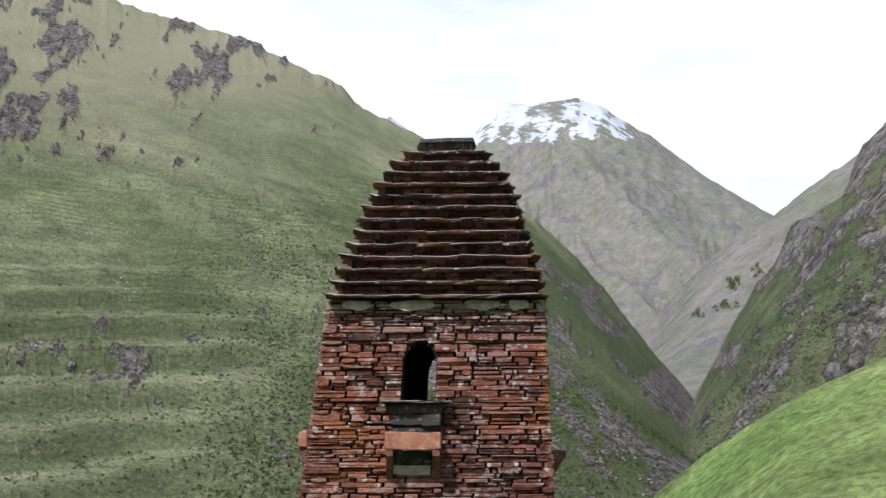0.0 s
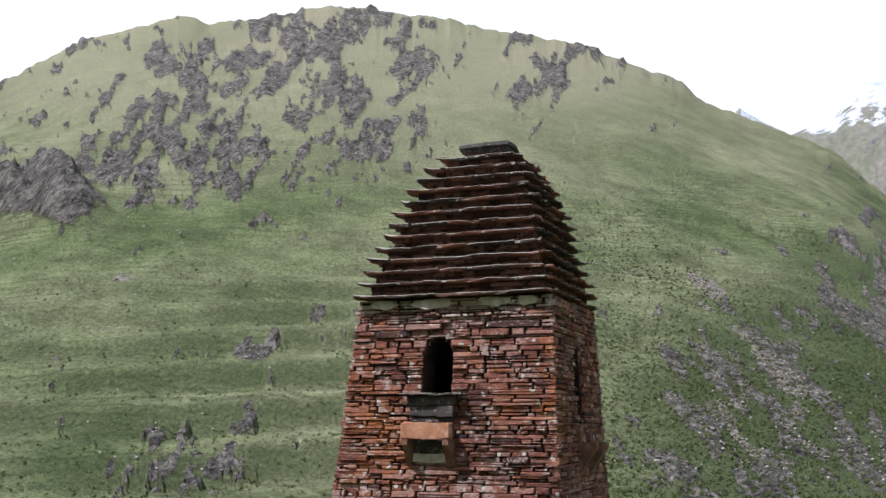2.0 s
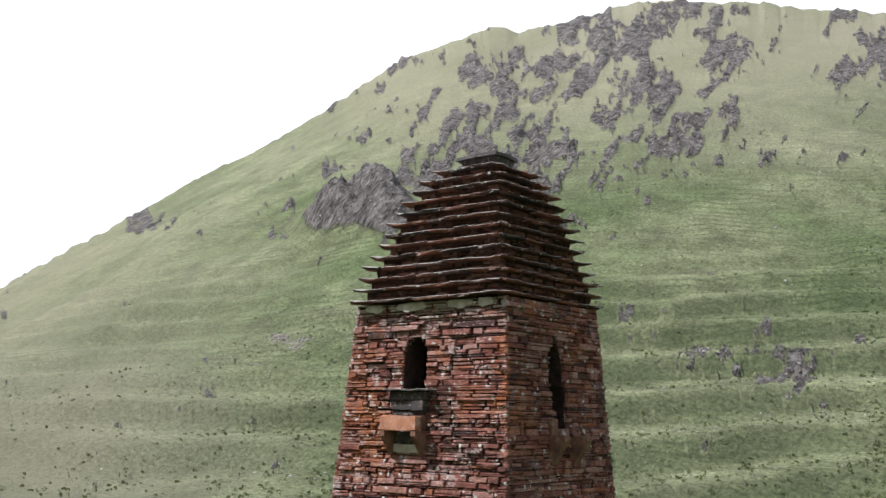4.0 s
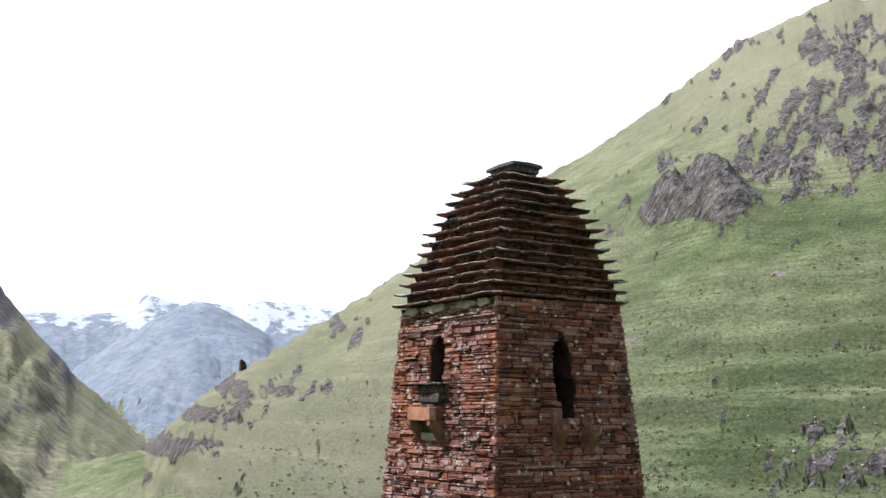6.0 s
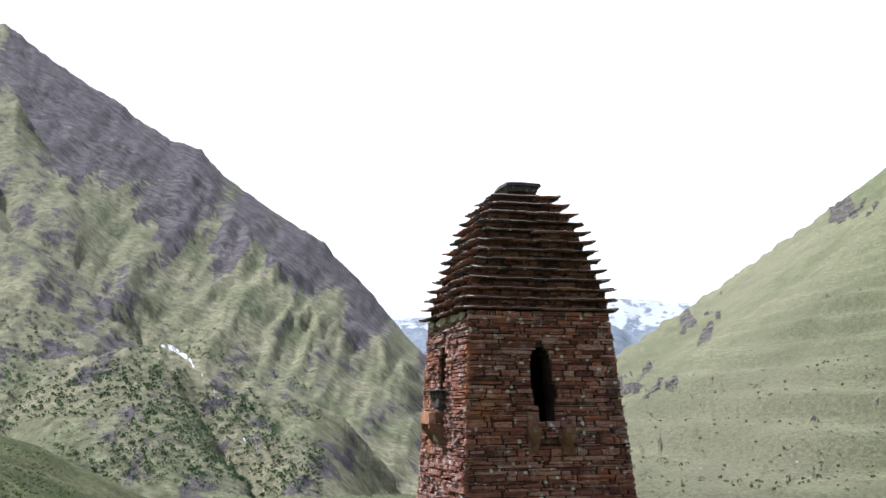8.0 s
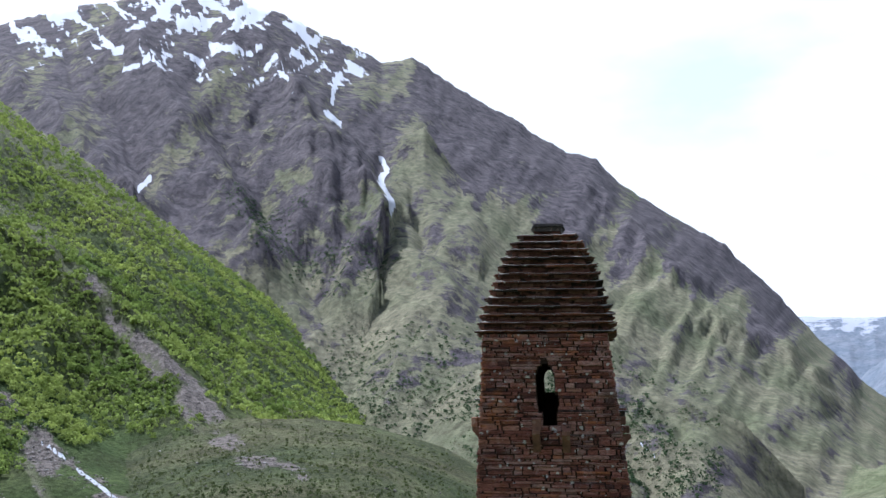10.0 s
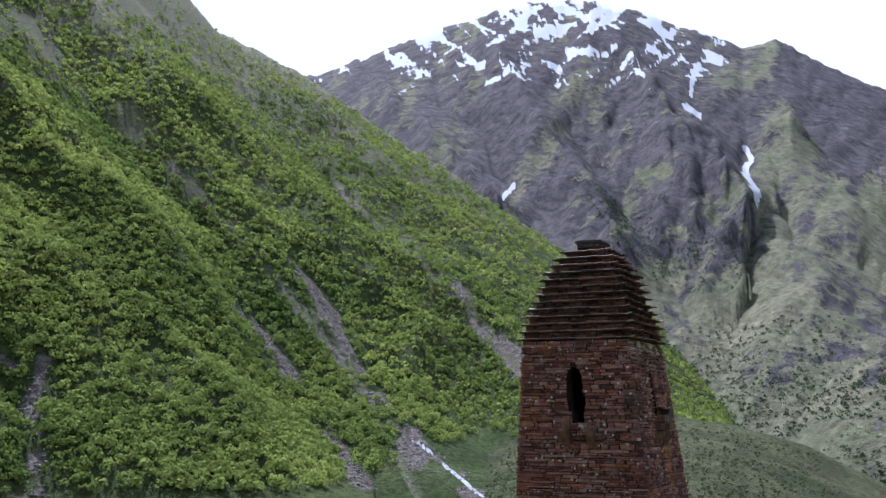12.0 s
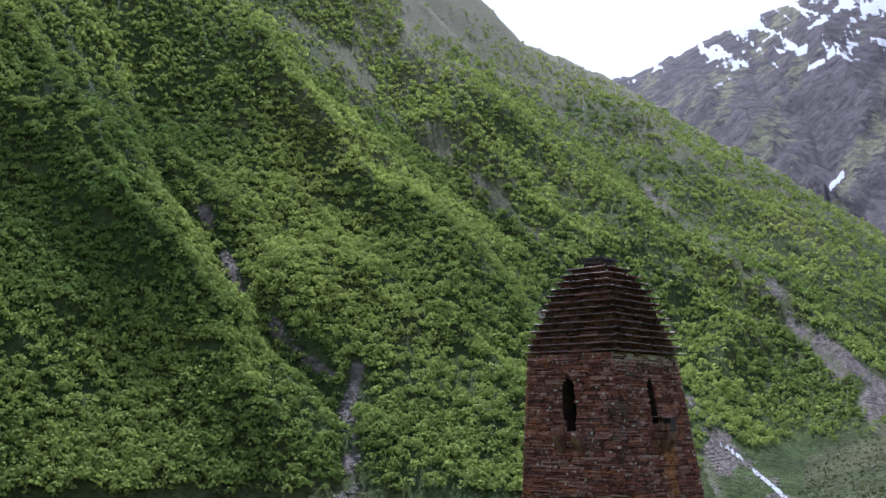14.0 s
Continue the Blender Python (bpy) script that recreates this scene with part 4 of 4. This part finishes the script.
mm = Mat("loose_rock", 0.95, 0.1)
mm.color(mm.mix(0.7, mm.ramp(mm.n.new("ShaderNodeNewGeometry").outputs["Random Per Island"], (0.0, (0.09, 0.08, 0.075)), (0.6, (0.21, 0.19, 0.175)), (1.0, (0.38, 0.36, 0.34))), mm.ramp(mm.noise(1.5, 6), (0.3, 0.6), (0.7, 1.4)), "MULTIPLY"))
near_rows = np.gradient(R, axis=1) < 8
boulders("scree_stones", mm.m, np.clip(SCREE - .2, 0, 1) * near_rows * (R > 150) * (A < 162), 6000, 0.26, 5, "pale broken stones in the scree gullies")
boulders("hill_stones", mm.m, (hill * (0.03 + 4 * blob([(14.6, 8.9, 1.6, .22), (12, 8.6, 1.6, .25), (9.6, 8.2, 1.4, .2)]) ** 2 + np.clip(ROCK - .2, 0, 1)) + 0.06 * (LAYER == 13)) * near_rows * (R > 260), 3400, 0.32, 6, "scattered grey stones and crags on the hillside")


# ---- the tower ----
def part(name, bm, material, parent, label="", smooth=False):
    me = bpy.data.meshes.new(name)
    bm.to_mesh(me)
    bm.free()
    me.materials.append(material)
    if smooth:
        me.polygons.foreach_set("use_smooth", np.ones(len(me.polygons), bool))
    ob = new(name, me)
    ob.parent = parent
    if label:
        ob["label"] = label
    return ob


def poly(bm, corners_a, corners_b):
    """A solid between two matching outlines."""
    va, vb = [bm.verts.new(p) for p in corners_a], [bm.verts.new(p) for p in corners_b]
    n = len(va)
    bm.faces.new(va[::-1])
    bm.faces.new(vb)
    for k in range(n):
        bm.faces.new((va[k], va[(k + 1) % n], vb[(k + 1) % n], vb[k]))


WALL_TOP = 14.93
FACES = [((0, -1), (1, 0)), ((1, 0), (0, 1)), ((0, 1), (-1, 0)), ((-1, 0), (0, -1))]


# the tower leans: centre and half widths at 15 m, and their change for each metre up
LEAN_X, LEAN_Y, HALF_X, HALF_Y = (-0.1068, 0.0483), (-0.2687, -0.0437), (1.7887, 0.0754), (1.6081, 0.0801)


def centre(z):
    return (LEAN_X[0] + LEAN_X[1] * (z - 15), LEAN_Y[0] + LEAN_Y[1] * (z - 15))


def out_half(face, z):
    """From the axis to the wall's face."""
    a, b = HALF_X if face % 2 else HALF_Y
    return a - b * (z - 15)


def half(face, z):
    """Half the wall's width."""
    a, b = HALF_Y if face % 2 else HALF_X
    return a - b * (z - 15)


def on(face, s, h, z, level=None):
    """Place on a wall: s metres along it, h metres out of it, at the height z."""
    (nx, ny), (tx, ty) = FACES[face]
    cx, cy = centre(z if level is None else level)
    d = out_half(face, z if level is None else level) + h
    return (cx + nx * d + tx * s, cy + ny * d + ty * s, z)


# openings: face -> bands (z from, z to, s from, s to)
def arched(z0, z1, s0, s1, rise):
    """Bands of an opening with a round head."""
    out, n = [(z0, z1 - rise, s0, s1)], 6
    for k in range(n):
        cut = (1 - math.sqrt(max(0, 1 - ((k + .6) / n) ** 2))) * (s1 - s0) * .5
        out.append((z1 - rise + rise * k / n, z1 - rise + rise * (k + 1) / n, s0 + cut, s1 - cut))
    return out


OPENINGS = {
    0: arched(13.27, 14.24, -.48, .06, .38),
    1: [(12.58, 12.92, -.16, .19), (12.92, 13.08, -.26, .22), (13.08, 13.22, -.28, .27), (13.22, 13.36, -.29, .24)] + arched(13.36, 14.16, -.29, .18, .42),
    2: [(12.85, 13.0, -.12, .22), (13.0, 13.2, -.15, .24)] + arched(13.2, 14.17, -.16, .20, .36),
    3: [(13.10, 13.36, -.92, -.58)] + arched(13.5, 14.15, -.16, .16, .3),
}
THICK = 0.55
tower = tagged(new("stone_tower"), "tall tapering red slate watchtower with a stepped slab roof", "tower")
rnd = random.Random(7)


def open_band(face, z0, z1):
    """The widest opening that a course meets."""
    hit = [(a, b) for (u, v, a, b) in OPENINGS[face] if u < z1 - .01 and v > z0 + .01]
    return (min(a for a, _ in hit), max(b for _, b in hit)) if hit else None


def make_stone(s0, s1, z0, z1, face, out):
    """Corner places of one roughly split stone: back, shoulder and front outlines, ragged along its length."""
    j = lambda k: rnd.uniform(-k, k)
    h, l = z1 - z0, s1 - s0
    pinch = [rnd.uniform(-.05, .18), rnd.uniform(-.08, .06), rnd.uniform(-.08, .06), rnd.uniform(-.05, .18)]
    cuts = [0, rnd.uniform(.2, .42), rnd.uniform(.58, .8), 1]
    sk = min(.022, l * .08)
    low = [(s0 + l * c + (abs(j(sk)) if c == 0 else -abs(j(sk)) if c == 1 else 0), z0 + h * p * rnd.random()) for c, p in zip(cuts, pinch)]
    top = [(s0 + l * c + (abs(j(sk)) if c == 0 else -abs(j(sk)) if c == 1 else 0), z1 - h * p * rnd.random()) for c, p in zip(cuts, pinch)]
    ring = low + top[::-1]
    ch = min(.016, h * .25)
    ms, mz = (s0 + s1) / 2, (z0 + z1) / 2
    tilt = j(.018)
    back = [on(face, s, -.08, z) for s, z in ring]
    mid = [on(face, s, out - ch - abs(j(.006)), z) for s, z in ring]
    front = [on(face, s + (ch * .9 if s < ms else -ch * .9) * rnd.random(), out + tilt * (s - ms) / l + j(.007), z + (ch if z < mz else -ch) * rnd.uniform(.3, 1)) for s, z in ring]
    return back + mid + front


STONE_FACES = [(a + k, a + (k + 1) % 8, a + 8 + (k + 1) % 8, a + 8 + k) for a in (0, 8) for k in range(8)] + [(16, 17, 22, 23), (17, 18, 21, 22), (18, 19, 20, 21)]


def courses(face, z_from, z_to, h_lo, h_hi, l_lo, l_hi):
    """Stones of a wall, course by course, as (centre s, z, corners)."""
    z, out = z_from, []
    while z < z_to - .02:
        h = min(rnd.uniform(h_lo, h_hi) * rnd.choice((.75, 1, 1, 1.25)), z_to - z)
        if z_to - z - h < .03:
            h = z_to - z
        w = half(face, z + h / 2)
        gap = open_band(face, z, z + h)
        spans = [(-w, w)] if not gap else [(-w, gap[0]), (gap[1], w)]
        for a, b in spans:
            s = a
            while s < b - .005:
                l = rnd.uniform(l_lo, l_hi) * rnd.choice((.4, .7, 1, 1.4))
                if b - s - l < l_lo * .6:
                    l = b - s
                n = min(rnd.choice((1, 1, 1, 1, 2, 2, 3)), max(1, int(h / .019)))
                cuts = [0] + sorted(rnd.uniform(.5, 1.5) + 2 * k for k in range(n - 1)) + [2 * n - 1]
                shift = rnd.uniform(-.02, .015)
                for c0, c1 in zip(cuts, cuts[1:]):
                    zz0, zz1 = z + h * c0 / (2 * n - 1), z + h * c1 / (2 * n - 1) - rnd.choice((.003, .006, .010, .018))
                    if zz1 - zz0 < .008:
                        continue
                    a0, b0 = s + .004 + (rnd.uniform(0, .014) if s > a else 0), s + l - .004 - (rnd.uniform(0, .014) if s + l < b - .01 else 0)
                    out.append((s + l / 2, z, make_stone(a0, b0, zz0, zz1, face, shift + rnd.uniform(-.026, .026))))
                s += l
        z += h
    return out


wall_names = ("red slate wall with pale plaster under the eaves and one arched window", "dark weathered slate wall with a broken arched window",
              "rust-streaked slate wall with a ruined window box", "slate wall with an arched window")
walls = []
for f in range(4):
    bm = bmesh.new()
    zs = [0.0, 10.0] + sorted({round(v, 3) for band in OPENINGS[f] for v in band[:2]}) + [WALL_TOP]
    ss = [-9.0] + sorted({v for band in OPENINGS[f] for v in band[2:]}) + [9.0]
    cells = {(i, k) for i in range(len(ss) - 1) for k in range(len(zs) - 1)}
    for z0, z1, a, b in OPENINGS[f]:
        cells -= {(i, k) for i, k in cells if ss[i] >= a - 1e-6 and ss[i + 1] <= b + 1e-6 and zs[k] >= z0 - 1e-3 and zs[k + 1] <= z1 + 1e-3}
    grid = {}

    def corner(i, k, inner):
        if (i, k, inner) not in grid:
            z = zs[k]
            lim = half(f, z) - .06 - (THICK if inner else 0)
            grid[i, k, inner] = bm.verts.new(on(f, min(max(ss[i], -lim), lim), -.06 - (THICK if inner else 0), z))
        return grid[i, k, inner]

    for i, k in sorted(cells):
        bm.faces.new([corner(*q, 0) for q in ((i, k), (i + 1, k), (i + 1, k + 1), (i, k + 1))])
        bm.faces.new([corner(*q, 1) for q in ((i, k), (i, k + 1), (i + 1, k + 1), (i + 1, k))])
        for near, a, b in (((i - 1, k), (i, k), (i, k + 1)), ((i + 1, k), (i + 1, k + 1), (i + 1, k)), ((i, k - 1), (i + 1, k), (i, k)), ((i, k + 1), (i, k + 1), (i + 1, k + 1))):
            if near not in cells:
                bm.faces.new((corner(*a, 0), corner(*b, 0), corner(*b, 1), corner(*a, 1)))
    bmesh.ops.recalc_face_normals(bm, faces=bm.faces)
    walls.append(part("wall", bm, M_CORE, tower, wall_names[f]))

# roof: cornice and tiers of slabs over recessed stone courses, then a cap stone
TIER_Z = [15.0 + 0.222 * k for k in range(13)]
TIER_HALF = [1.84, 1.80, 1.76, 1.68, 1.60, 1.52, 1.46, 1.39, 1.32, 1.23, 1.12, .99, .83]


def tier_centre(z):
    return (centre(z)[0] + .03, centre(15)[1] + .03 + .015 * (z - 15))


def tier_point(face, s, d, z):
    (nx, ny), (tx, ty) = FACES[face]
    cx, cy = tier_centre(z)
    return (cx + nx * d + tx * s, cy + (ny * d + ty * s) * 1.02, z)


def slab(face, s0, s1, hw, z, th, depth, droop):
    """One roof slate with a ragged front edge; its ends follow the mitre at the corners."""
    n = max(2, int((s1 - s0) / .16))
    top, rim, low = [], [], []
    for k in range(n + 1):
        s = s0 + (s1 - s0) * k / n
        out = hw + rnd.uniform(-.085, .025) - .13 * max(0, (abs(s) / hw - .92)) / .08 * (face in (0, 1) and s * (1 if face == 0 else -1) > 0)
        zz = z + droop * (k / n - .5) + rnd.uniform(-.007, .007)
        tip = .05 * max(0, (abs(s) / hw - .9)) / .1
        zz += tip * rnd.uniform(.2, .7)
        lip = rnd.uniform(.012, .03)
        side = min(max(s, -out), out)
        top.append(tier_point(face, side * .985, out - lip, zz))
        rim.append(tier_point(face, side, out, zz - rnd.uniform(.006, .014)))
        low.append(tier_point(face, side * .995, out - rnd.uniform(.0, .03), zz - th * rnd.uniform(.7, 1.1)))
    ins = hw - depth
    e0, e1 = max(-ins, s0) if s0 > -hw + .05 else -ins, min(ins, s1) if s1 < hw - .05 else ins
    for ring, dz in ((top, .03), (rim, .015), (low, -th)):
        ring += [tier_point(face, e1, ins, z + dz), tier_point(face, e0, ins, z + dz)]
    bm = bmesh.new()
    rings = [[bm.verts.new(p) for p in ring] for ring in (low, rim, top)]
    m = len(low)
    bm.faces.new(rings[0][::-1])
    bm.faces.new(rings[2])
    for a, b in zip(rings, rings[1:]):
        for k in range(m):
            bm.faces.new((a[k], a[(k + 1) % m], b[(k + 1) % m], b[k]))
    bmesh.ops.triangulate(bm, faces=[f for f in bm.faces if len(f.verts) > 4])
    return bm


tiers = []
for k, (z, hw) in enumerate(zip(TIER_Z, TIER_HALF)):
    nxt = TIER_HALF[k + 1] if k + 1 < len(TIER_HALF) else .55
    rh = nxt - .21
    bm = bmesh.new()
    for f in range(4):
        zz = z + .005
        for c in range(2):
            h = .085 + rnd.uniform(-.012, .012)
            s = -rh
            while s < rh - .01:
                l = rnd.uniform(.12, .5)
                if rh - s - l < .1:
                    l = rh - s
                o = rnd.uniform(-.035, .02)
                a, b = s + .004, s + l - .004
                lo = [tier_point(f, a, rh + o, zz), tier_point(f, b, rh + o, zz), tier_point(f, b, rh - .2, zz), tier_point(f, a, rh - .2, zz)]
                hi = [tier_point(f, a, rh + o + rnd.uniform(-.01, .01), zz + h - .006), tier_point(f, b, rh + o, zz + h - .006), tier_point(f, b, rh - .2, zz + h), tier_point(f, a, rh - .2, zz + h)]
                poly(bm, lo, hi)
                s += l
            zz += h + .008
    q = rh - .10
    rim = ((0, -q), (0, q), (2, -q), (2, q))
    poly(bm, [tier_point(f, u, q, z - .03) for f, u in rim], [tier_point(f, u, q, z + .21) for f, u in rim])
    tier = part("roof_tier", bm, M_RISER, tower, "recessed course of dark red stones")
    tiers.append(tier)
    for f in range(4):
        s = -hw
        while s < hw - .02:
            l = rnd.uniform(.35, .95)
            if hw - s - l < .3:
                l = hw - s
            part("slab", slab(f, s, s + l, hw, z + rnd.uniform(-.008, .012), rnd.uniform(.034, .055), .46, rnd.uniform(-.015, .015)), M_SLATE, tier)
            s += l
# cap
bm = bmesh.new()
cx, cy = tier_centre(17.9)
outline = [(-.40, -.36), (.02, -.40), (.42, -.35), (.46, .02), (.40, .38), (-.05, .42), (-.42, .36), (-.46, 0)]
poly(bm, [(cx + a * .95, cy + b * .95, 17.82) for a, b in outline], [(cx + a, cy + b, 17.93) for a, b in outline])
part("cap_course", bm, M_BLACK, tower)
bm = bmesh.new()
poly(bm, [(cx + a * 1.20 - .03, cy + b * 1.15, 17.93 + .02 * a) for a, b in outline], [(cx + a * 1.16 - .03, cy + b * 1.1, 18.0 + .03 * a) for a, b in outline])
part("cap_slab", bm, M_BLACK, tower, "dark ragged slate cap stone")


def box_part(name, face, s0, s1, h0, h1, z0, z1, mat, parent, label="", jag=.012):
    bm = bmesh.new()
    j = lambda: rnd.uniform(-jag, jag)
    n = max(1, int((s1 - s0) / .22))
    ss = [s0 + (s1 - s0) * k / n for k in range(n + 1)]
    front = [(s + j(), h1 + j()) for s in ss]
    line = front + [(s1, h0), (s0, h0)]
    zc = (z0 + z1) / 2

    def place(s, h, z):
        return on(face, s, h, z, zc)

    poly(bm, [place(s, h, z0 + j() * .6) for s, h in line], [place(s, h, z1 + j() * .6) for s, h in line])
    bmesh.ops.bevel(bm, geom=[e for e in bm.edges], offset=min(.012, (z1 - z0) * .25), segments=1, affect="EDGES")
    return part(name, bm, mat, parent, label)


def corbel(face, s0, s1, z0, z1, reach, parent, drop=.0):
    """A stone bracket, a triangle in side view."""
    bm = bmesh.new()
    side = [(-.1, z1), (reach, z1), (reach, z1 - .10), (reach * .55, z1 - (z1 - z0) * .55), (.03, z0), (-.1, z0)]
    poly(bm, [on(face, s0, h, z) for h, z in side], [on(face, s1, h, z - drop) for h, z in side])
    bmesh.ops.recalc_face_normals(bm, faces=bm.faces)
    return part("corbel", bm, M_CORBEL, parent, "wedge-shaped stone bracket")


def window_box(face, c):
    """The little stone box on brackets under a window."""
    wall = walls[face]
    box_part("cover_slab", face, c - .55, c + .56, -.1, .26, 13.25, 13.285, M_SLATE, wall, "thin slate cover slab", .02)
    for k, (a, b, z0, z1, o) in enumerate(((-.44, -.05, 13.07, 13.245, .15), (-.05, .42, 13.09, 13.245, .16), (-.41, .10, 12.90, 13.07, .13), (.10, .40, 12.88, 13.08, .14), (-.40, .38, 12.80, 12.88, .08))):
        box_part("box_stone", face, c + a, c + b - .006, -.1, o, z0, z1 - .006, M_BLACK, wall, "near-black slate block")
    box_part("front_slab", face, c - .45, c + .43, .20, .34, 12.52, 12.79, M_ORANGE, wall, "thick orange-brown stone slab", .022)
    box_part("side_slab", face, c + .30, c + .39, -.1, .21, 12.54, 12.79, M_CORBEL, wall)
    box_part("side_slab", face, c - .41, c - .32, -.1, .21, 12.54, 12.79, M_CORBEL, wall)
    corbel(face, c - .43, c - .33, 12.06, 12.52, .33, wall)
    corbel(face, c + .30, c + .41, 12.06, 12.52, .33, wall)
    box_part("sill_stone", face, c - .32, c + .28, -.06, .06, 12.12, 12.27, M_PLASTER, wall, "pale lime-crusted stone")
    # black plate painting in the shaded recess between the brackets
    box_part("sill_stone", face, c - .32, c + .28, -.06, .03, 12.28, 12.50, M_BLACK, wall)


window_box(0, -.22)
window_box(3, 0)
# remains of the boxes on the other two sides
corbel(1, -.44, -.25, 11.92, 12.46, .33, walls[1])
corbel(1, .30, .50, 11.90, 12.44, .35, walls[1])
box_part("box_course", 1, -.44, -.20, -.05, .06, 12.44, 12.75, M_CORBEL, walls[1])
box_part("box_course", 1, .30, .54, -.05, .05, 12.42, 12.62, M_RISER, walls[1])
corbel(2, .38, .50, 11.95, 12.35, .30, walls[2])
corbel(2, -.40, -.28, 11.98, 12.35, .22, walls[2])
box_part("box_course", 2, .2, .62, -.05, .22, 12.62, 12.82, M_CORBEL, walls[2])
box_part("box_course", 2, -.42, .1, -.05, .16, 12.40, 12.58, M_RISER, walls[2])
box_part("front_slab", 2, .1, .60, .10, .30, 12.38, 12.58, M_CORBEL, walls[2])
box_part("cover_slab", 2, -.05, .55, -.1, .28, 13.0, 13.04, M_SLATE, walls[2], "broken slate cover slab", .03)
# black block standing in for the dark of an open cavity
box_part("box_stone", 2, .40, .72, -.05, .24, 12.60, 12.98, M_BLACK, walls[2], "near-black slate block")
box_part("box_stone", 2, -.08, .12, -.05, .22, 12.62, 12.82, M_CORBEL, walls[2])
corbel(2, .02, .15, 11.92, 12.36, .30, walls[2])

# flakes of pale plaster left under the eaves
for f, flakes in ((0, ((-1.3, .5), (-.35, .8), (.75, .6), (1.35, .35))), (2, ((-.9, .4), (.3, .55)))):
    for s, wide in flakes:
        bm = bmesh.new()
        n = 14
        rim = []
        for k in range(n):
            a = 2 * math.pi * k / n
            q = 1 + .45 * noise.noise(Vector((math.cos(a) * 1.6 + s, math.sin(a) * 1.6, f)))
            rim.append((s + wide * .5 * q * math.cos(a), min(14.92, 14.84 + .085 * q * math.sin(a))))
        poly(bm, [on(f, u, -.03, z) for u, z in rim], [on(f, u, .030 + .004 * (k % 3), z) for k, (u, z) in enumerate(rim)])
        bmesh.ops.triangulate(bm, faces=[q for q in bm.faces if len(q.verts) > 4])
        part("plaster", bm, M_PLASTER, walls[f], "flaking pale lime plaster")

# ---- a small ruined tower on the far spur ----
fr = 885.0
fi, fj = int(np.argmin(np.abs(AZ - 67.3))), 0
fj = int(np.argmin(np.abs(R[fi] - fr)))
fx, fy, fz = X[fi, fj], Y[fi, fj], Z[fi, fj]
ruin = tagged(new("ruined_tower"), "small broken stone tower on a distant rocky spur", "tower")
ruin.location = (fx, fy, fz - 1)
bm = bmesh.new()
poly(bm, [(-2.6, -2.6, 0), (2.6, -2.6, 0), (2.6, 2.6, 0), (-2.6, 2.6, 0)], [(-2.1, -2.1, 8.2), (.4, -2.1, 10.5), (2.1, 2.1, 7.0), (-2.1, 2.1, 9.0)])
bmesh.ops.subdivide_edges(bm, edges=bm.edges, cuts=4, use_grid_fill=True)
for v in bm.verts:
    v.co += Vector(noise.noise_vector(v.co * .7)) * .35
part("ruined_wall", bm, M_CORE, ruin, "dark broken masonry")

# ---- the wall stones ----
for f in range(4):
    stones = courses(f, 9.6, WALL_TOP, .050, .115, .18, .75)
    middle = (-.2, 0, 0, 0)[f]
    stones.sort(key=lambda q: abs(q[1] - 13.2) * 1.1 + abs(q[0] - middle))
    for s, z, co in stones[:300 if f < 3 else 0]:
        me = bpy.data.meshes.new("stone")
        me.from_pydata(co, [], STONE_FACES)
        me.materials.append(M_STONE)
        ob = new("stone", me)
        ob.parent = walls[f]
    rest = stones[300 if f < 3 else 0:] + courses(f, 0.0, 9.6, .12, .24, .3, .9)
    verts, faces = [], []
    for s, z, co in rest:
        n0 = len(verts)
        verts += co
        faces += [tuple(q + n0 for q in face) for face in STONE_FACES]
    me = bpy.data.meshes.new("stonework")
    me.from_pydata(verts, [], faces)
    me.materials.append(M_STONES)
    ob = tagged(new("stonework", me), kind="stuff")
    ob.parent = walls[f]
